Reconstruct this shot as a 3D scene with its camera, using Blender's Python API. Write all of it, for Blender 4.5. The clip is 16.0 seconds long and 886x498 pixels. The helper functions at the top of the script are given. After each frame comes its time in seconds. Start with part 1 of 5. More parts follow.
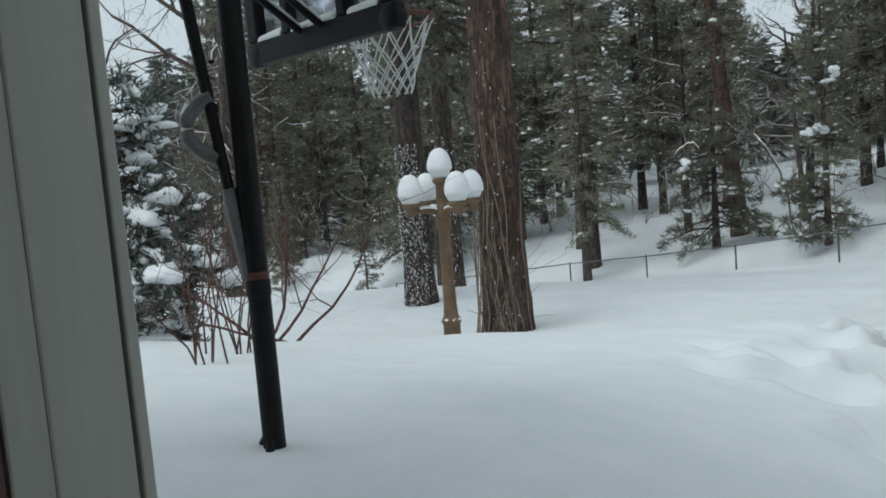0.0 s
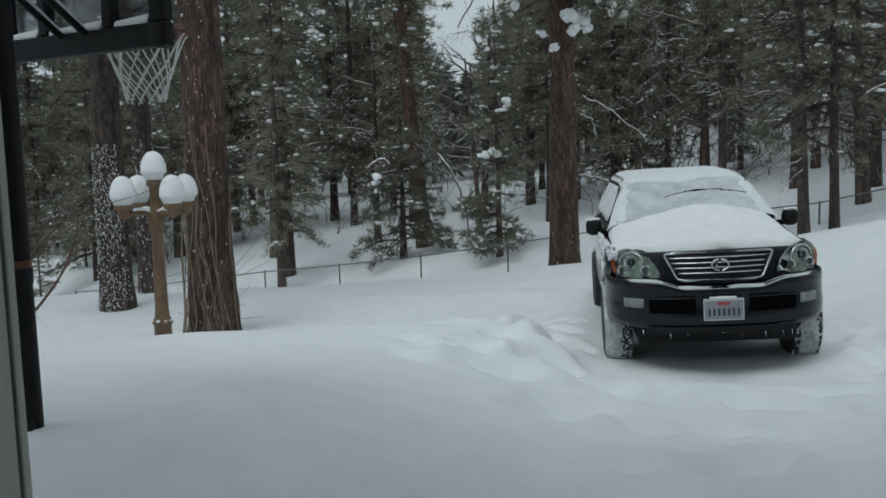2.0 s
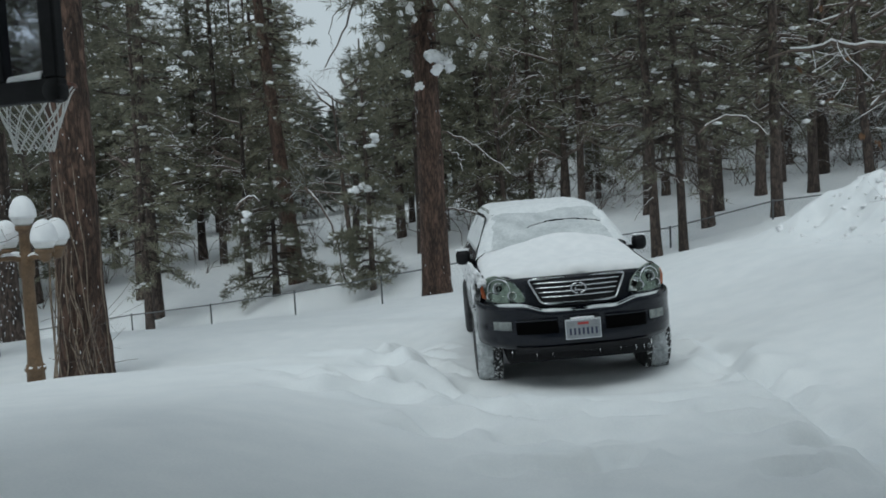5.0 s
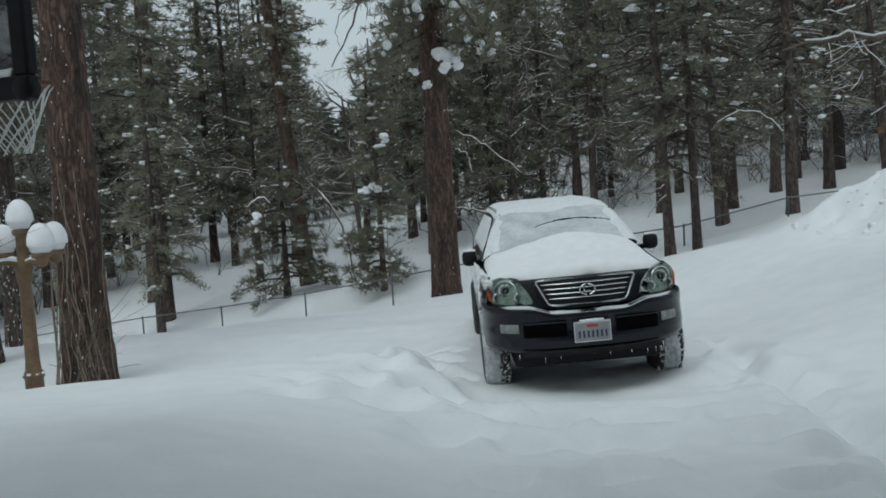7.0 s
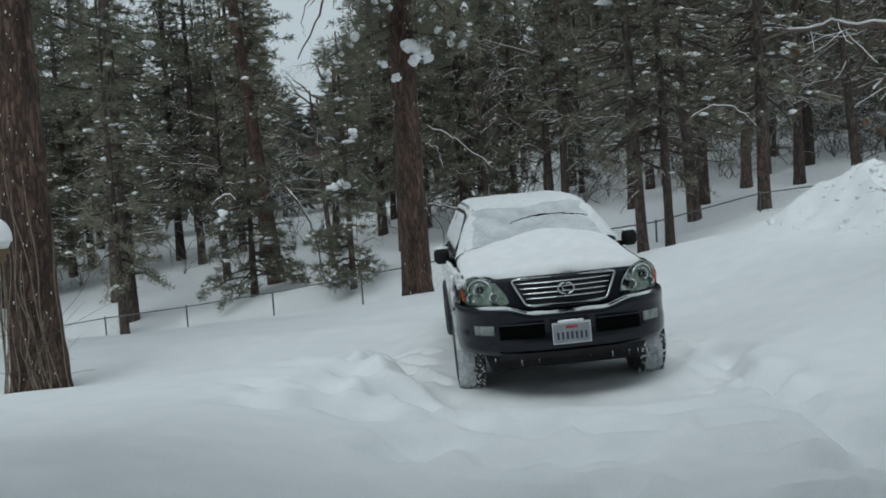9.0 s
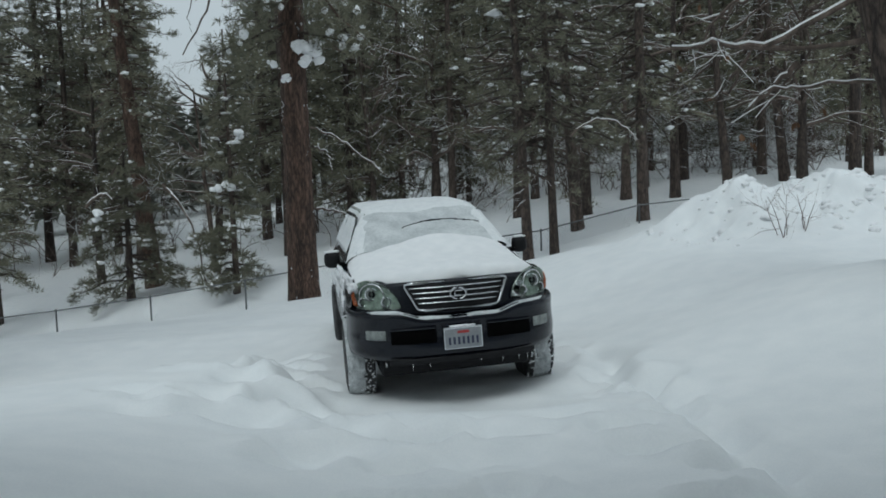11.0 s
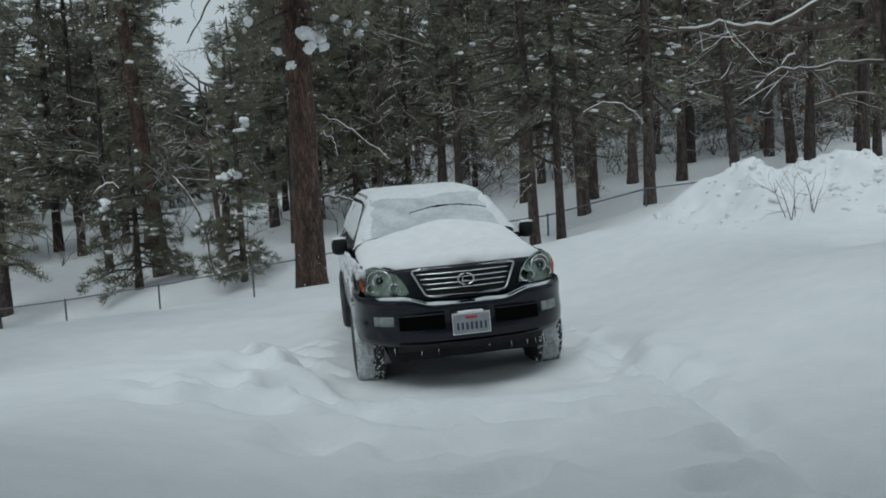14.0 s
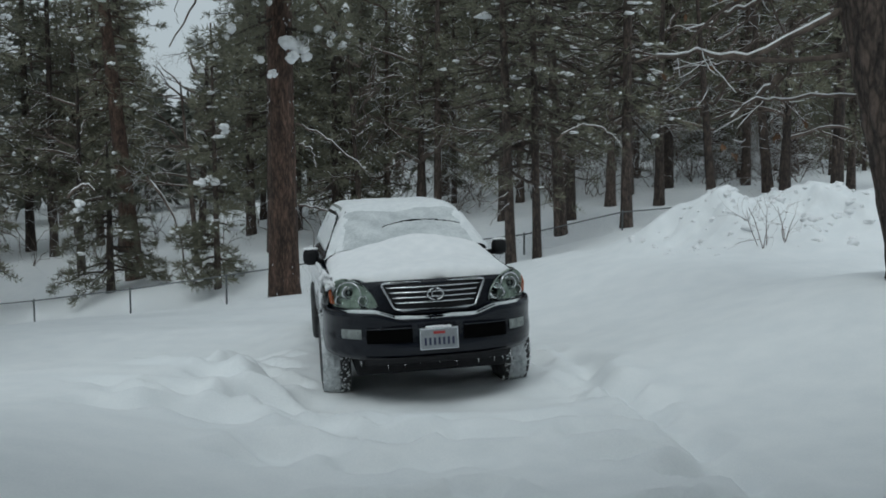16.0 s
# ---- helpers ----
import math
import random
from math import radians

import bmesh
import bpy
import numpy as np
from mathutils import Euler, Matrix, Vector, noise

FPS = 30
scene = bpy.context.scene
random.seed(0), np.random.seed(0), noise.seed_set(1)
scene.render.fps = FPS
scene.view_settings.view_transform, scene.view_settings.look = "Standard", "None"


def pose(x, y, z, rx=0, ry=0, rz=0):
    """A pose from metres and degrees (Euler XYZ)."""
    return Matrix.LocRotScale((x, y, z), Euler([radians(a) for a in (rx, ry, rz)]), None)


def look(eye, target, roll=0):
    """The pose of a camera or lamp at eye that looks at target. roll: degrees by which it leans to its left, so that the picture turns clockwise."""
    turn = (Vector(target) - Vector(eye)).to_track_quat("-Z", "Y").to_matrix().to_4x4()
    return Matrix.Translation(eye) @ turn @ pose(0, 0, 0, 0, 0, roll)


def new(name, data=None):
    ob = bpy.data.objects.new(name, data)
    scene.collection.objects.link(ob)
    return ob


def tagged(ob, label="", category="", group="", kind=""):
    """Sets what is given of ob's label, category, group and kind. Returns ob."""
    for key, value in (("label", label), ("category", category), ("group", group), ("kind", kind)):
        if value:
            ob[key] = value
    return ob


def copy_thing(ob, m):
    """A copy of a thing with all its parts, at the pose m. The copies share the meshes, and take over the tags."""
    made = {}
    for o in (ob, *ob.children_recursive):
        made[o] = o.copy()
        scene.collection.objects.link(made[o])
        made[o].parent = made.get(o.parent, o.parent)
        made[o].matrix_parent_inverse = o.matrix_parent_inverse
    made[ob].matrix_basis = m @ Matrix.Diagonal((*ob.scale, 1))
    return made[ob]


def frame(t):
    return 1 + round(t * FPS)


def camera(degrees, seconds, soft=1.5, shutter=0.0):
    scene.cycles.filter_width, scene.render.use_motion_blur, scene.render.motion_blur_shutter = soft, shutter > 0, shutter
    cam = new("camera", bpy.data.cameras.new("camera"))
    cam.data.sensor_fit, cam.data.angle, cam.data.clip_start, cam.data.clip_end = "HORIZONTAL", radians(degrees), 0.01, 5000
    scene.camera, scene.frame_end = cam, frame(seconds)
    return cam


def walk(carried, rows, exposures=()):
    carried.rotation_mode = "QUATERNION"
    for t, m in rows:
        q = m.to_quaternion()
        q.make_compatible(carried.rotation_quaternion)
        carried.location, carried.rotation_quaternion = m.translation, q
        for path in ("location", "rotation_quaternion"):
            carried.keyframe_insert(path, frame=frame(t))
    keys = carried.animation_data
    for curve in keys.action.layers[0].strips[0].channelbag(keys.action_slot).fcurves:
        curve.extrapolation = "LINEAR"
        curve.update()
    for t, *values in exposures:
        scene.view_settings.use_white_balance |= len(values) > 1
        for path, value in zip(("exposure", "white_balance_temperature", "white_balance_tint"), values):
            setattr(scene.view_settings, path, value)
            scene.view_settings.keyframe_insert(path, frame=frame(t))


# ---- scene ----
cam = camera(54.6, 16.0, soft=1.75)
EXPOSURE = -0.41
PATH = [
    (0, (-1.348, -6.711, 1.973), (-2.306, -4.967, 1.775), -4.7),
    (0.5, (-1.458, -6.793, 1.966), (-2.088, -4.907, 1.755), -3.8),
    (1, (-1.474, -7.003, 1.992), (-1.824, -5.053, 1.724), -0.6),
    (1.5, (-1.394, -7.161, 2.009), (-1.793, -5.206, 1.872), -3.1),
    (2, (-1.364, -7.354, 1.991), (-1.645, -5.385, 1.777), -1.6),
    (2.5, (-1.395, -7.53, 1.997), (-1.5, -5.552, 1.72), -2.4),
    (3, (-1.319, -7.597, 2.022), (-1.417, -5.609, 1.829), -1.6),
    (3.5, (-1.281, -7.605, 2.006), (-1.532, -5.627, 1.844), -3.4),
    (4, (-1.322, -7.689, 2.02), (-1.467, -5.699, 1.887), -4.3),
    (4.5, (-1.378, -7.766, 2.022), (-1.356, -5.771, 1.874), -2.8),
    (7, (-1.284, -7.543, 2.015), (-1.297, -5.548, 1.868), -3.4),
    (7.5, (-1.409, -7.406, 2.012), (-1.273, -5.416, 1.871), -3.9),
    (8, (-1.372, -7.315, 2.029), (-1.149, -5.334, 1.865), -2.7),
    (8.5, (-1.317, -7.193, 2.012), (-1.325, -5.196, 1.893), -2.0),
    (9, (-1.293, -7.123, 1.989), (-1.237, -5.13, 1.831), -3.5),
    (9.5, (-1.348, -7.072, 1.967), (-1.216, -5.083, 1.802), -2.8),
    (10, (-1.374, -7.053, 1.962), (-1.148, -5.073, 1.79), -2.6),
    (12.5, (-1.296, -7.024, 1.953), (-0.942, -5.06, 1.831), -1.7),
    (13, (-1.352, -7.005, 1.949), (-1.075, -5.034, 1.747), -1.6),
    (13.5, (-1.367, -7.044, 1.96), (-1.124, -5.067, 1.784), -1.4),
    (14, (-1.353, -7.042, 1.96), (-1.049, -5.074, 1.773), -2.6),
    (14.5, (-1.358, -7.038, 1.954), (-1.083, -5.066, 1.775), -2.3),
    (15, (-1.364, -7.08, 1.963), (-1.068, -5.107, 1.814), -1.4),
    (15.5, (-1.335, -7.071, 1.961), (-0.967, -5.111, 1.811), -1.6),
    (16, (-1.294, -7.046, 1.951), (-0.938, -5.084, 1.799), -0.2),
]
walk(cam, [(t, look(eye, target, roll)) for t, eye, target, roll in PATH], [(t, EXPOSURE + e, 5850, -1) for t, e in ((0, 0.28), (0.5, 0.13), (1.5, -0.04), (2.5, -0.06), (4, 0.02), (10, 0.0), (16, -0.12))])

# ---- sky and sun: a bright overcast winter day ----
world = bpy.data.worlds.new("overcast_sky")
scene.world = world
world.use_nodes = True
wn, wl = world.node_tree.nodes, world.node_tree.links
sky = wn.new("ShaderNodeTexSky")
sky.sky_type = "NISHITA"
sky.sun_disc = False
sky.sun_elevation, sky.sun_rotation = radians(59), radians(202)
sky.air_density, sky.dust_density, sky.ozone_density = 1.2, 7.0, 1.0
soft_sky = wn.new("ShaderNodeHueSaturation")
soft_sky.inputs["Saturation"].default_value = 0.35
wl.new(sky.outputs["Color"], soft_sky.inputs["Color"])
cloud = wn.new("ShaderNodeMix")
cloud.data_type = "RGBA"
cloud.inputs["Factor"].default_value = 0.8
cloud.inputs["B"].default_value = (6.3, 6.4, 6.6, 1)
wl.new(soft_sky.outputs["Color"], cloud.inputs["A"])
wl.new(cloud.outputs["Result"], wn["Background"].inputs["Color"])
wn["Background"].inputs["Strength"].default_value = 0.125
sun = new("sun", bpy.data.lights.new("sun", "SUN"))
sun.data.energy, sun.data.angle, sun.data.color = 0.70, radians(30), (1.0, 0.97, 0.93)
sun.matrix_world = look((-3.5, -8.5, 15.5), (0, 0, 0))


# ---- materials ----
def material(name, dark, light, rough=0.8, metal=0.0, scale=6.0, fine=60.0, bump=0.3, depth=0.01, stretch=(1, 1, 1), coat=0.0, spread=(0.35, 0.65)):
    """Two scales of noise mix two colours; the fine one also gives relief."""
    m = bpy.data.materials.new(name)
    m.use_nodes = True
    n, l = m.node_tree.nodes, m.node_tree.links
    b = n["Principled BSDF"]
    co = n.new("ShaderNodeTexCoord")
    mp = n.new("ShaderNodeMapping")
    mp.inputs["Scale"].default_value = stretch
    l.new(co.outputs["Object"], mp.inputs["Vector"])
    big, small = n.new("ShaderNodeTexNoise"), n.new("ShaderNodeTexNoise")
    big.inputs["Scale"].default_value, small.inputs["Scale"].default_value = scale, fine
    big.inputs["Detail"].default_value, small.inputs["Detail"].default_value = 5, 3
    l.new(mp.outputs["Vector"], big.inputs["Vector"])
    l.new(mp.outputs["Vector"], small.inputs["Vector"])
    mean = n.new("ShaderNodeMath")
    mean.operation = "MULTIPLY_ADD"
    mean.inputs[1].default_value = 0.4
    l.new(small.outputs["Fac"], mean.inputs[0])
    half = n.new("ShaderNodeMath")
    half.operation = "MULTIPLY"
    half.inputs[1].default_value = 0.6
    l.new(big.outputs["Fac"], half.inputs[0])
    l.new(half.outputs[0], mean.inputs[2])
    ramp = n.new("ShaderNodeValToRGB")
    ramp.color_ramp.elements[0].position, ramp.color_ramp.elements[1].position = spread
    ramp.color_ramp.elements[0].color, ramp.color_ramp.elements[1].color = (*dark, 1), (*light, 1)
    l.new(mean.outputs[0], ramp.inputs["Fac"])
    l.new(ramp.outputs["Color"], b.inputs["Base Color"])
    b.inputs["Roughness"].default_value, b.inputs["Metallic"].default_value = rough, metal
    b.inputs["Coat Weight"].default_value = coat
    if bump:
        bp = n.new("ShaderNodeBump")
        bp.inputs["Strength"].default_value, bp.inputs["Distance"].default_value = bump, depth
        l.new(mean.outputs[0], bp.inputs["Height"])
        l.new(bp.outputs["Normal"], b.inputs["Normal"])
    return m


def per_object(m, low, high):
    """Each object of this material is a little lighter or darker than the next."""
    n, l = m.node_tree.nodes, m.node_tree.links
    b = n["Principled BSDF"]
    src = b.inputs["Base Color"].links[0].from_socket
    info, rng, hsv = n.new("ShaderNodeObjectInfo"), n.new("ShaderNodeMapRange"), n.new("ShaderNodeHueSaturation")
    rng.inputs["To Min"].default_value, rng.inputs["To Max"].default_value = low, high
    l.new(info.outputs["Random"], rng.inputs["Value"])
    l.new(rng.outputs["Result"], hsv.inputs["Value"])
    l.new(src, hsv.inputs["Color"])
    l.new(hsv.outputs["Color"], b.inputs["Base Color"])
    return m


def glass(name, tint, rough=0.02):
    m = bpy.data.materials.new(name)
    m.use_nodes = True
    b = m.node_tree.nodes["Principled BSDF"]
    b.inputs["Base Color"].default_value = (*tint, 1)
    b.inputs["Transmission Weight"].default_value, b.inputs["Roughness"].default_value = 1.0, rough
    return m


SNOW = material("snow", (0.80, 0.82, 0.84), (0.88, 0.89, 0.90), 0.75, scale=3.0, fine=70, bump=0.35, depth=0.014)
SNOW_SOFT = material("fluffy_snow", (0.80, 0.81, 0.83), (0.90, 0.90, 0.91), 0.8, scale=9, fine=120, bump=0.3, depth=0.006)
SNOW_CRUST = material("frosted_snow", (0.70, 0.72, 0.74), (0.86, 0.87, 0.88), 0.6, scale=14, fine=130, bump=0.4, depth=0.006)
BARK_RED = material("red_brown_bark", (0.042, 0.027, 0.020), (0.185, 0.112, 0.082), 0.9, scale=7, fine=34, bump=0.9, depth=0.04, stretch=(1, 1, 0.3))
BARK_DARK = per_object(material("dark_pine_bark", (0.034, 0.027, 0.024), (0.160, 0.118, 0.096), 0.9, scale=8, fine=40, bump=0.8, depth=0.03, stretch=(1, 1, 0.35)), 0.6, 1.25)
TWIG = material("bare_twig_bark", (0.05, 0.039, 0.032), (0.17, 0.13, 0.108), 0.9, scale=12, fine=60, bump=0.4, stretch=(1, 1, 0.4))
VINE = material("pale_vine_bark", (0.15, 0.115, 0.085), (0.32, 0.26, 0.20), 0.9, scale=12, fine=60, bump=0.3)
TWIG_RED = material("red_twig_bark", (0.05, 0.022, 0.018), (0.14, 0.07, 0.05), 0.8, scale=12, fine=60, bump=0.3)


def cracked(m, scale, stretch, strength, depth):
    """Deepens a bark with long plates parted by dark cracks."""
    n, l = m.node_tree.nodes, m.node_tree.links
    b = n["Principled BSDF"]
    co, mp, vo, no = n.new("ShaderNodeTexCoord"), n.new("ShaderNodeMapping"), n.new("ShaderNodeTexVoronoi"), n.new("ShaderNodeTexNoise")
    mp.inputs["Scale"].default_value = stretch
    vo.feature = "DISTANCE_TO_EDGE"
    vo.inputs["Scale"].default_value = scale
    no.inputs["Scale"].default_value, no.inputs["Detail"].default_value = scale * 0.8, 4
    warp = n.new("ShaderNodeVectorMath")
    warp.operation = "MULTIPLY_ADD"
    warp.inputs[1].default_value = (0.22, 0.22, 0.22)
    l.new(co.outputs["Object"], mp.inputs["Vector"])
    l.new(mp.outputs["Vector"], no.inputs["Vector"])
    l.new(no.outputs["Color"], warp.inputs[0])
    l.new(mp.outputs["Vector"], warp.inputs[2])
    l.new(warp.outputs[0], vo.inputs["Vector"])
    rg = n.new("ShaderNodeMapRange")
    rg.inputs["From Max"].default_value, rg.inputs["To Min"].default_value = 0.22, 0.40
    l.new(vo.outputs["Distance"], rg.inputs["Value"])
    mx = n.new("ShaderNodeMix")
    mx.data_type, mx.blend_type = "RGBA", "MULTIPLY"
    mx.inputs["Factor"].default_value = 1.0
    l.new(b.inputs["Base Color"].links[0].from_socket, mx.inputs["A"])
    l.new(rg.outputs["Result"], mx.inputs["B"])
    l.new(mx.outputs["Result"], b.inputs["Base Color"])
    bp = n.new("ShaderNodeBump")
    bp.inputs["Strength"].default_value, bp.inputs["Distance"].default_value = strength, depth
    l.new(rg.outputs["Result"], bp.inputs["Height"])
    l.new(b.inputs["Normal"].links[0].from_socket, bp.inputs["Normal"])
    l.new(bp.outputs["Normal"], b.inputs["Normal"])


cracked(BARK_RED, 13, (1, 1, 0.24), 0.9, 0.04)
cracked(BARK_DARK, 10, (1, 1, 0.3), 0.8, 0.03)
NEEDLE = per_object(material("pine_needles", (0.084, 0.083, 0.058), (0.24, 0.232, 0.163), 0.7, scale=1.3, fine=14, bump=0, spread=(0.3, 0.7)), 0.75, 1.25)
NEEDLE_BLUE = material("spruce_needles", (0.05, 0.06, 0.048), (0.16, 0.175, 0.145), 0.7, scale=2.0, fine=16, bump=0)
# paler than the near needles: the haze of distance is put into the colour
NEEDLE_FAR = material("hazy_far_needles", (0.088, 0.094, 0.078), (0.21, 0.215, 0.18), 0.8, scale=0.25, fine=3, bump=0)
LEAF_DEAD = material("withered_leaves", (0.07, 0.035, 0.018), (0.20, 0.11, 0.055), 0.8, scale=5, fine=30, bump=0)
PAINT = material("dark_blue_car_paint", (0.003, 0.004, 0.008), (0.007, 0.009, 0.016), 0.26, scale=3, fine=50, bump=0.05, depth=0.002, coat=0.15)
PAINT.node_tree.nodes["Principled BSDF"].inputs["Specular IOR Level"].default_value = 0.3
# near-black colour that stands for the shade inside the bumper openings
INTAKE_SHADE = material("intake_shade_black", (0.001, 0.001, 0.001), (0.003, 0.003, 0.003), 0.95, scale=10, fine=120, bump=0.1)
INTAKE_SHADE.node_tree.nodes["Principled BSDF"].inputs["Specular IOR Level"].default_value = 0.05
PLASTIC = material("black_plastic", (0.007, 0.007, 0.008), (0.016, 0.016, 0.018), 0.6, scale=10, fine=120, bump=0.2, depth=0.002)
TYRE_CRUST = material("grey_tyre_snow", (0.26, 0.28, 0.29), (0.66, 0.68, 0.69), 0.7, scale=9, fine=60, bump=0.5, depth=0.01)
RUBBER = material("tyre_rubber", (0.02, 0.02, 0.021), (0.09, 0.09, 0.092), 0.85, scale=12, fine=80, bump=0.4, depth=0.006)
CHROME = material("chrome", (0.55, 0.56, 0.58), (0.72, 0.73, 0.75), 0.18, metal=1.0, scale=8, fine=60, bump=0.05, depth=0.002)
FROST_THIN = material("thin_frozen_crust", (0.44, 0.465, 0.48), (0.70, 0.72, 0.73), 0.55, scale=5, fine=45, bump=0.3, depth=0.004)
LAMP_BOWL = material("headlight_bowl", (0.11, 0.135, 0.115), (0.34, 0.39, 0.34), 0.3, metal=0.2, scale=18, fine=70, bump=0.3, depth=0.004)
FOG_GREY = material("grey_fog_lens", (0.13, 0.145, 0.14), (0.27, 0.29, 0.28), 0.2, scale=20, fine=80, bump=0)
SILVER = material("silver_reflector", (0.42, 0.45, 0.43), (0.68, 0.71, 0.68), 0.25, metal=0.15, scale=20, fine=90, bump=0.2, depth=0.003)
LENS = glass("clear_lens", (0.90, 0.95, 0.92), 0.0)
LENS.node_tree.nodes["Principled BSDF"].inputs["IOR"].default_value = 1.18
CAR_GLASS = material("dark_car_glass", (0.010, 0.012, 0.014), (0.020, 0.023, 0.026), 0.06, scale=3, fine=30, bump=0)
GLASS_GREY = material("grey_projector_glass", (0.10, 0.12, 0.11), (0.20, 0.22, 0.20), 0.1, scale=20, fine=80, bump=0)
AMBER = material("amber_lens", (0.35, 0.07, 0.02), (0.50, 0.12, 0.03), 0.2, scale=30, fine=120, bump=0.1)
PLATE = material("white_plate_enamel", (0.22, 0.235, 0.25), (0.33, 0.345, 0.36), 0.4, scale=12, fine=70, bump=0.05)
INK = material("dark_blue_ink", (0.02, 0.025, 0.06), (0.035, 0.04, 0.09), 0.5, scale=20, fine=80, bump=0)
RED_INK = material("red_ink", (0.30, 0.03, 0.03), (0.40, 0.05, 0.05), 0.5, scale=20, fine=80, bump=0)
ICE = glass("ice", (0.92, 0.95, 0.97), 0.15)
LAMP_BROWN = material("brown_lamp_paint", (0.10, 0.062, 0.032), (0.20, 0.125, 0.068), 0.55, scale=9, fine=70, bump=0.25, depth=0.004)
GLOBE = material("opal_globe", (0.72, 0.72, 0.71), (0.80, 0.80, 0.79), 0.3, scale=6, fine=40, bump=0)
POLE_BLACK = material("black_steel_paint", (0.005, 0.005, 0.006), (0.014, 0.013, 0.013), 0.55, scale=9, fine=80, bump=0.15, depth=0.003)
POLE_BLACK.node_tree.nodes["Principled BSDF"].inputs["Specular IOR Level"].default_value = 0.2
RUST = material("rusty_band", (0.06, 0.022, 0.014), (0.16, 0.06, 0.03), 0.7, scale=25, fine=90, bump=0.3)
NET = material("white_net_cord", (0.60, 0.60, 0.58), (0.78, 0.78, 0.76), 0.8, scale=40, fine=160, bump=0.3, depth=0.002)
GREY_GRIP = material("grey_handle_plastic", (0.10, 0.10, 0.10), (0.17, 0.17, 0.17), 0.5, scale=18, fine=90, bump=0.2)
ACRYLIC = glass("clear_acrylic", (0.66, 0.70, 0.80), 0.03)
PLASTIC.node_tree.nodes["Principled BSDF"].inputs["Specular IOR Level"].default_value = 0.2
GALV = material("galvanised_steel", (0.10, 0.105, 0.11), (0.20, 0.205, 0.21), 0.55, metal=0.5, scale=20, fine=90, bump=0.1)
TRIM = material("weathered_grey_paint", (0.39, 0.388, 0.33), (0.455, 0.45, 0.39), 0.6, scale=4, fine=70, bump=0.15, depth=0.004, stretch=(1, 1, 0.12))
DOOR_RED = material("dark_red_stain", (0.05, 0.014, 0.010), (0.11, 0.035, 0.024), 0.5, scale=6, fine=60, bump=0.2, stretch=(1, 1, 0.1))
PLASTER = material("room_plaster", (0.42, 0.41, 0.38), (0.50, 0.49, 0.46), 0.9, scale=3, fine=80, bump=0.2)
BOARDS = material("room_floor_wood", (0.16, 0.10, 0.06), (0.28, 0.19, 0.12), 0.6, scale=5, fine=60, bump=0.2, stretch=(1, 0.1, 1))
SIDING = material("house_siding_paint", (0.36, 0.365, 0.33), (0.46, 0.465, 0.43), 0.7, scale=3, fine=60, bump=0.3)


# ---- mesh helpers ----
def part(name, bm, mat, parent=None, label="", smooth=True):
    """One mesh object from a bmesh or from (vertices, faces)."""
    me = bpy.data.meshes.new(name)
    if isinstance(bm, tuple):
        v, f = bm
        me.from_pydata(np.asarray(v).tolist() if len(v) else [], [], np.asarray(f).tolist() if isinstance(f, np.ndarray) else f)
    else:
        bm.to_mesh(me)
        bm.free()
    if smooth:
        me.polygons.foreach_set("use_smooth", [True] * len(me.polygons))
    me.materials.append(mat)
    ob = new(name, me)
    if parent is not None:
        ob.parent = parent
    if label:
        ob["label"] = label
    return ob


def outward(ob):
    """Turns all faces of a closed mesh outward."""
    bm = bmesh.new()
    bm.from_mesh(ob.data)
    bmesh.ops.recalc_face_normals(bm, faces=bm.faces[:])
    bm.to_mesh(ob.data)
    bm.free()


def empty(name, m=None):
    ob = new(name)
    if m is not None:
        ob.matrix_basis = m
    return ob


def merge(pieces):
    """Joins a list of (vertices, faces)."""
    vs, fs, n = [], [], 0
    for v, f in pieces:
        v = np.asarray(v, float).reshape(-1, 3)
        vs.append(v)
        fs.extend([[int(i) + n for i in face] for face in f])
        n += len(v)
    return (np.concatenate(vs) if vs else np.zeros((0, 3))), fs


def tube(points, radii, sides=6, cap=True):
    """A tapered tube along points."""
    p = np.asarray(points, float)
    r = np.broadcast_to(np.asarray(radii, float), (len(p),))
    t = np.gradient(p, axis=0)
    t /= np.linalg.norm(t, axis=1)[:, None] + 1e-9
    ref = np.array([0, 0, 1.0]) if abs(t[0][2]) < 0.9 else np.array([1.0, 0, 0])
    a = np.linspace(0, 2 * np.pi, sides, endpoint=False)
    u = np.cross(t, ref)
    u /= np.linalg.norm(u, axis=1)[:, None] + 1e-9
    w = np.cross(t, u)
    v = p[:, None] + r[:, None, None] * (np.cos(a)[None, :, None] * u[:, None] + np.sin(a)[None, :, None] * w[:, None])
    f = []
    for i in range(len(p) - 1):
        for k in range(sides):
            k2 = (k + 1) % sides
            f.append([i * sides + k, (i + 1) * sides + k, (i + 1) * sides + k2, i * sides + k2])
    if cap:
        f.append([(len(p) - 1) * sides + k for k in range(sides)])
        f.append([k for k in range(sides)][::-1])
    return v.reshape(-1, 3), f


def box(x0, x1, y0, y1, z0, z1, bevel=0.0, segments=2):
    bm = bmesh.new()
    bmesh.ops.create_cube(bm, size=1)
    for v in bm.verts:
        v.co = Vector((x0 + (v.co.x + 0.5) * (x1 - x0), y0 + (v.co.y + 0.5) * (y1 - y0), z0 + (v.co.z + 0.5) * (z1 - z0)))
    if bevel:
        bmesh.ops.bevel(bm, geom=bm.edges[:], offset=bevel, segments=segments, profile=0.5, affect="EDGES")
    return bm


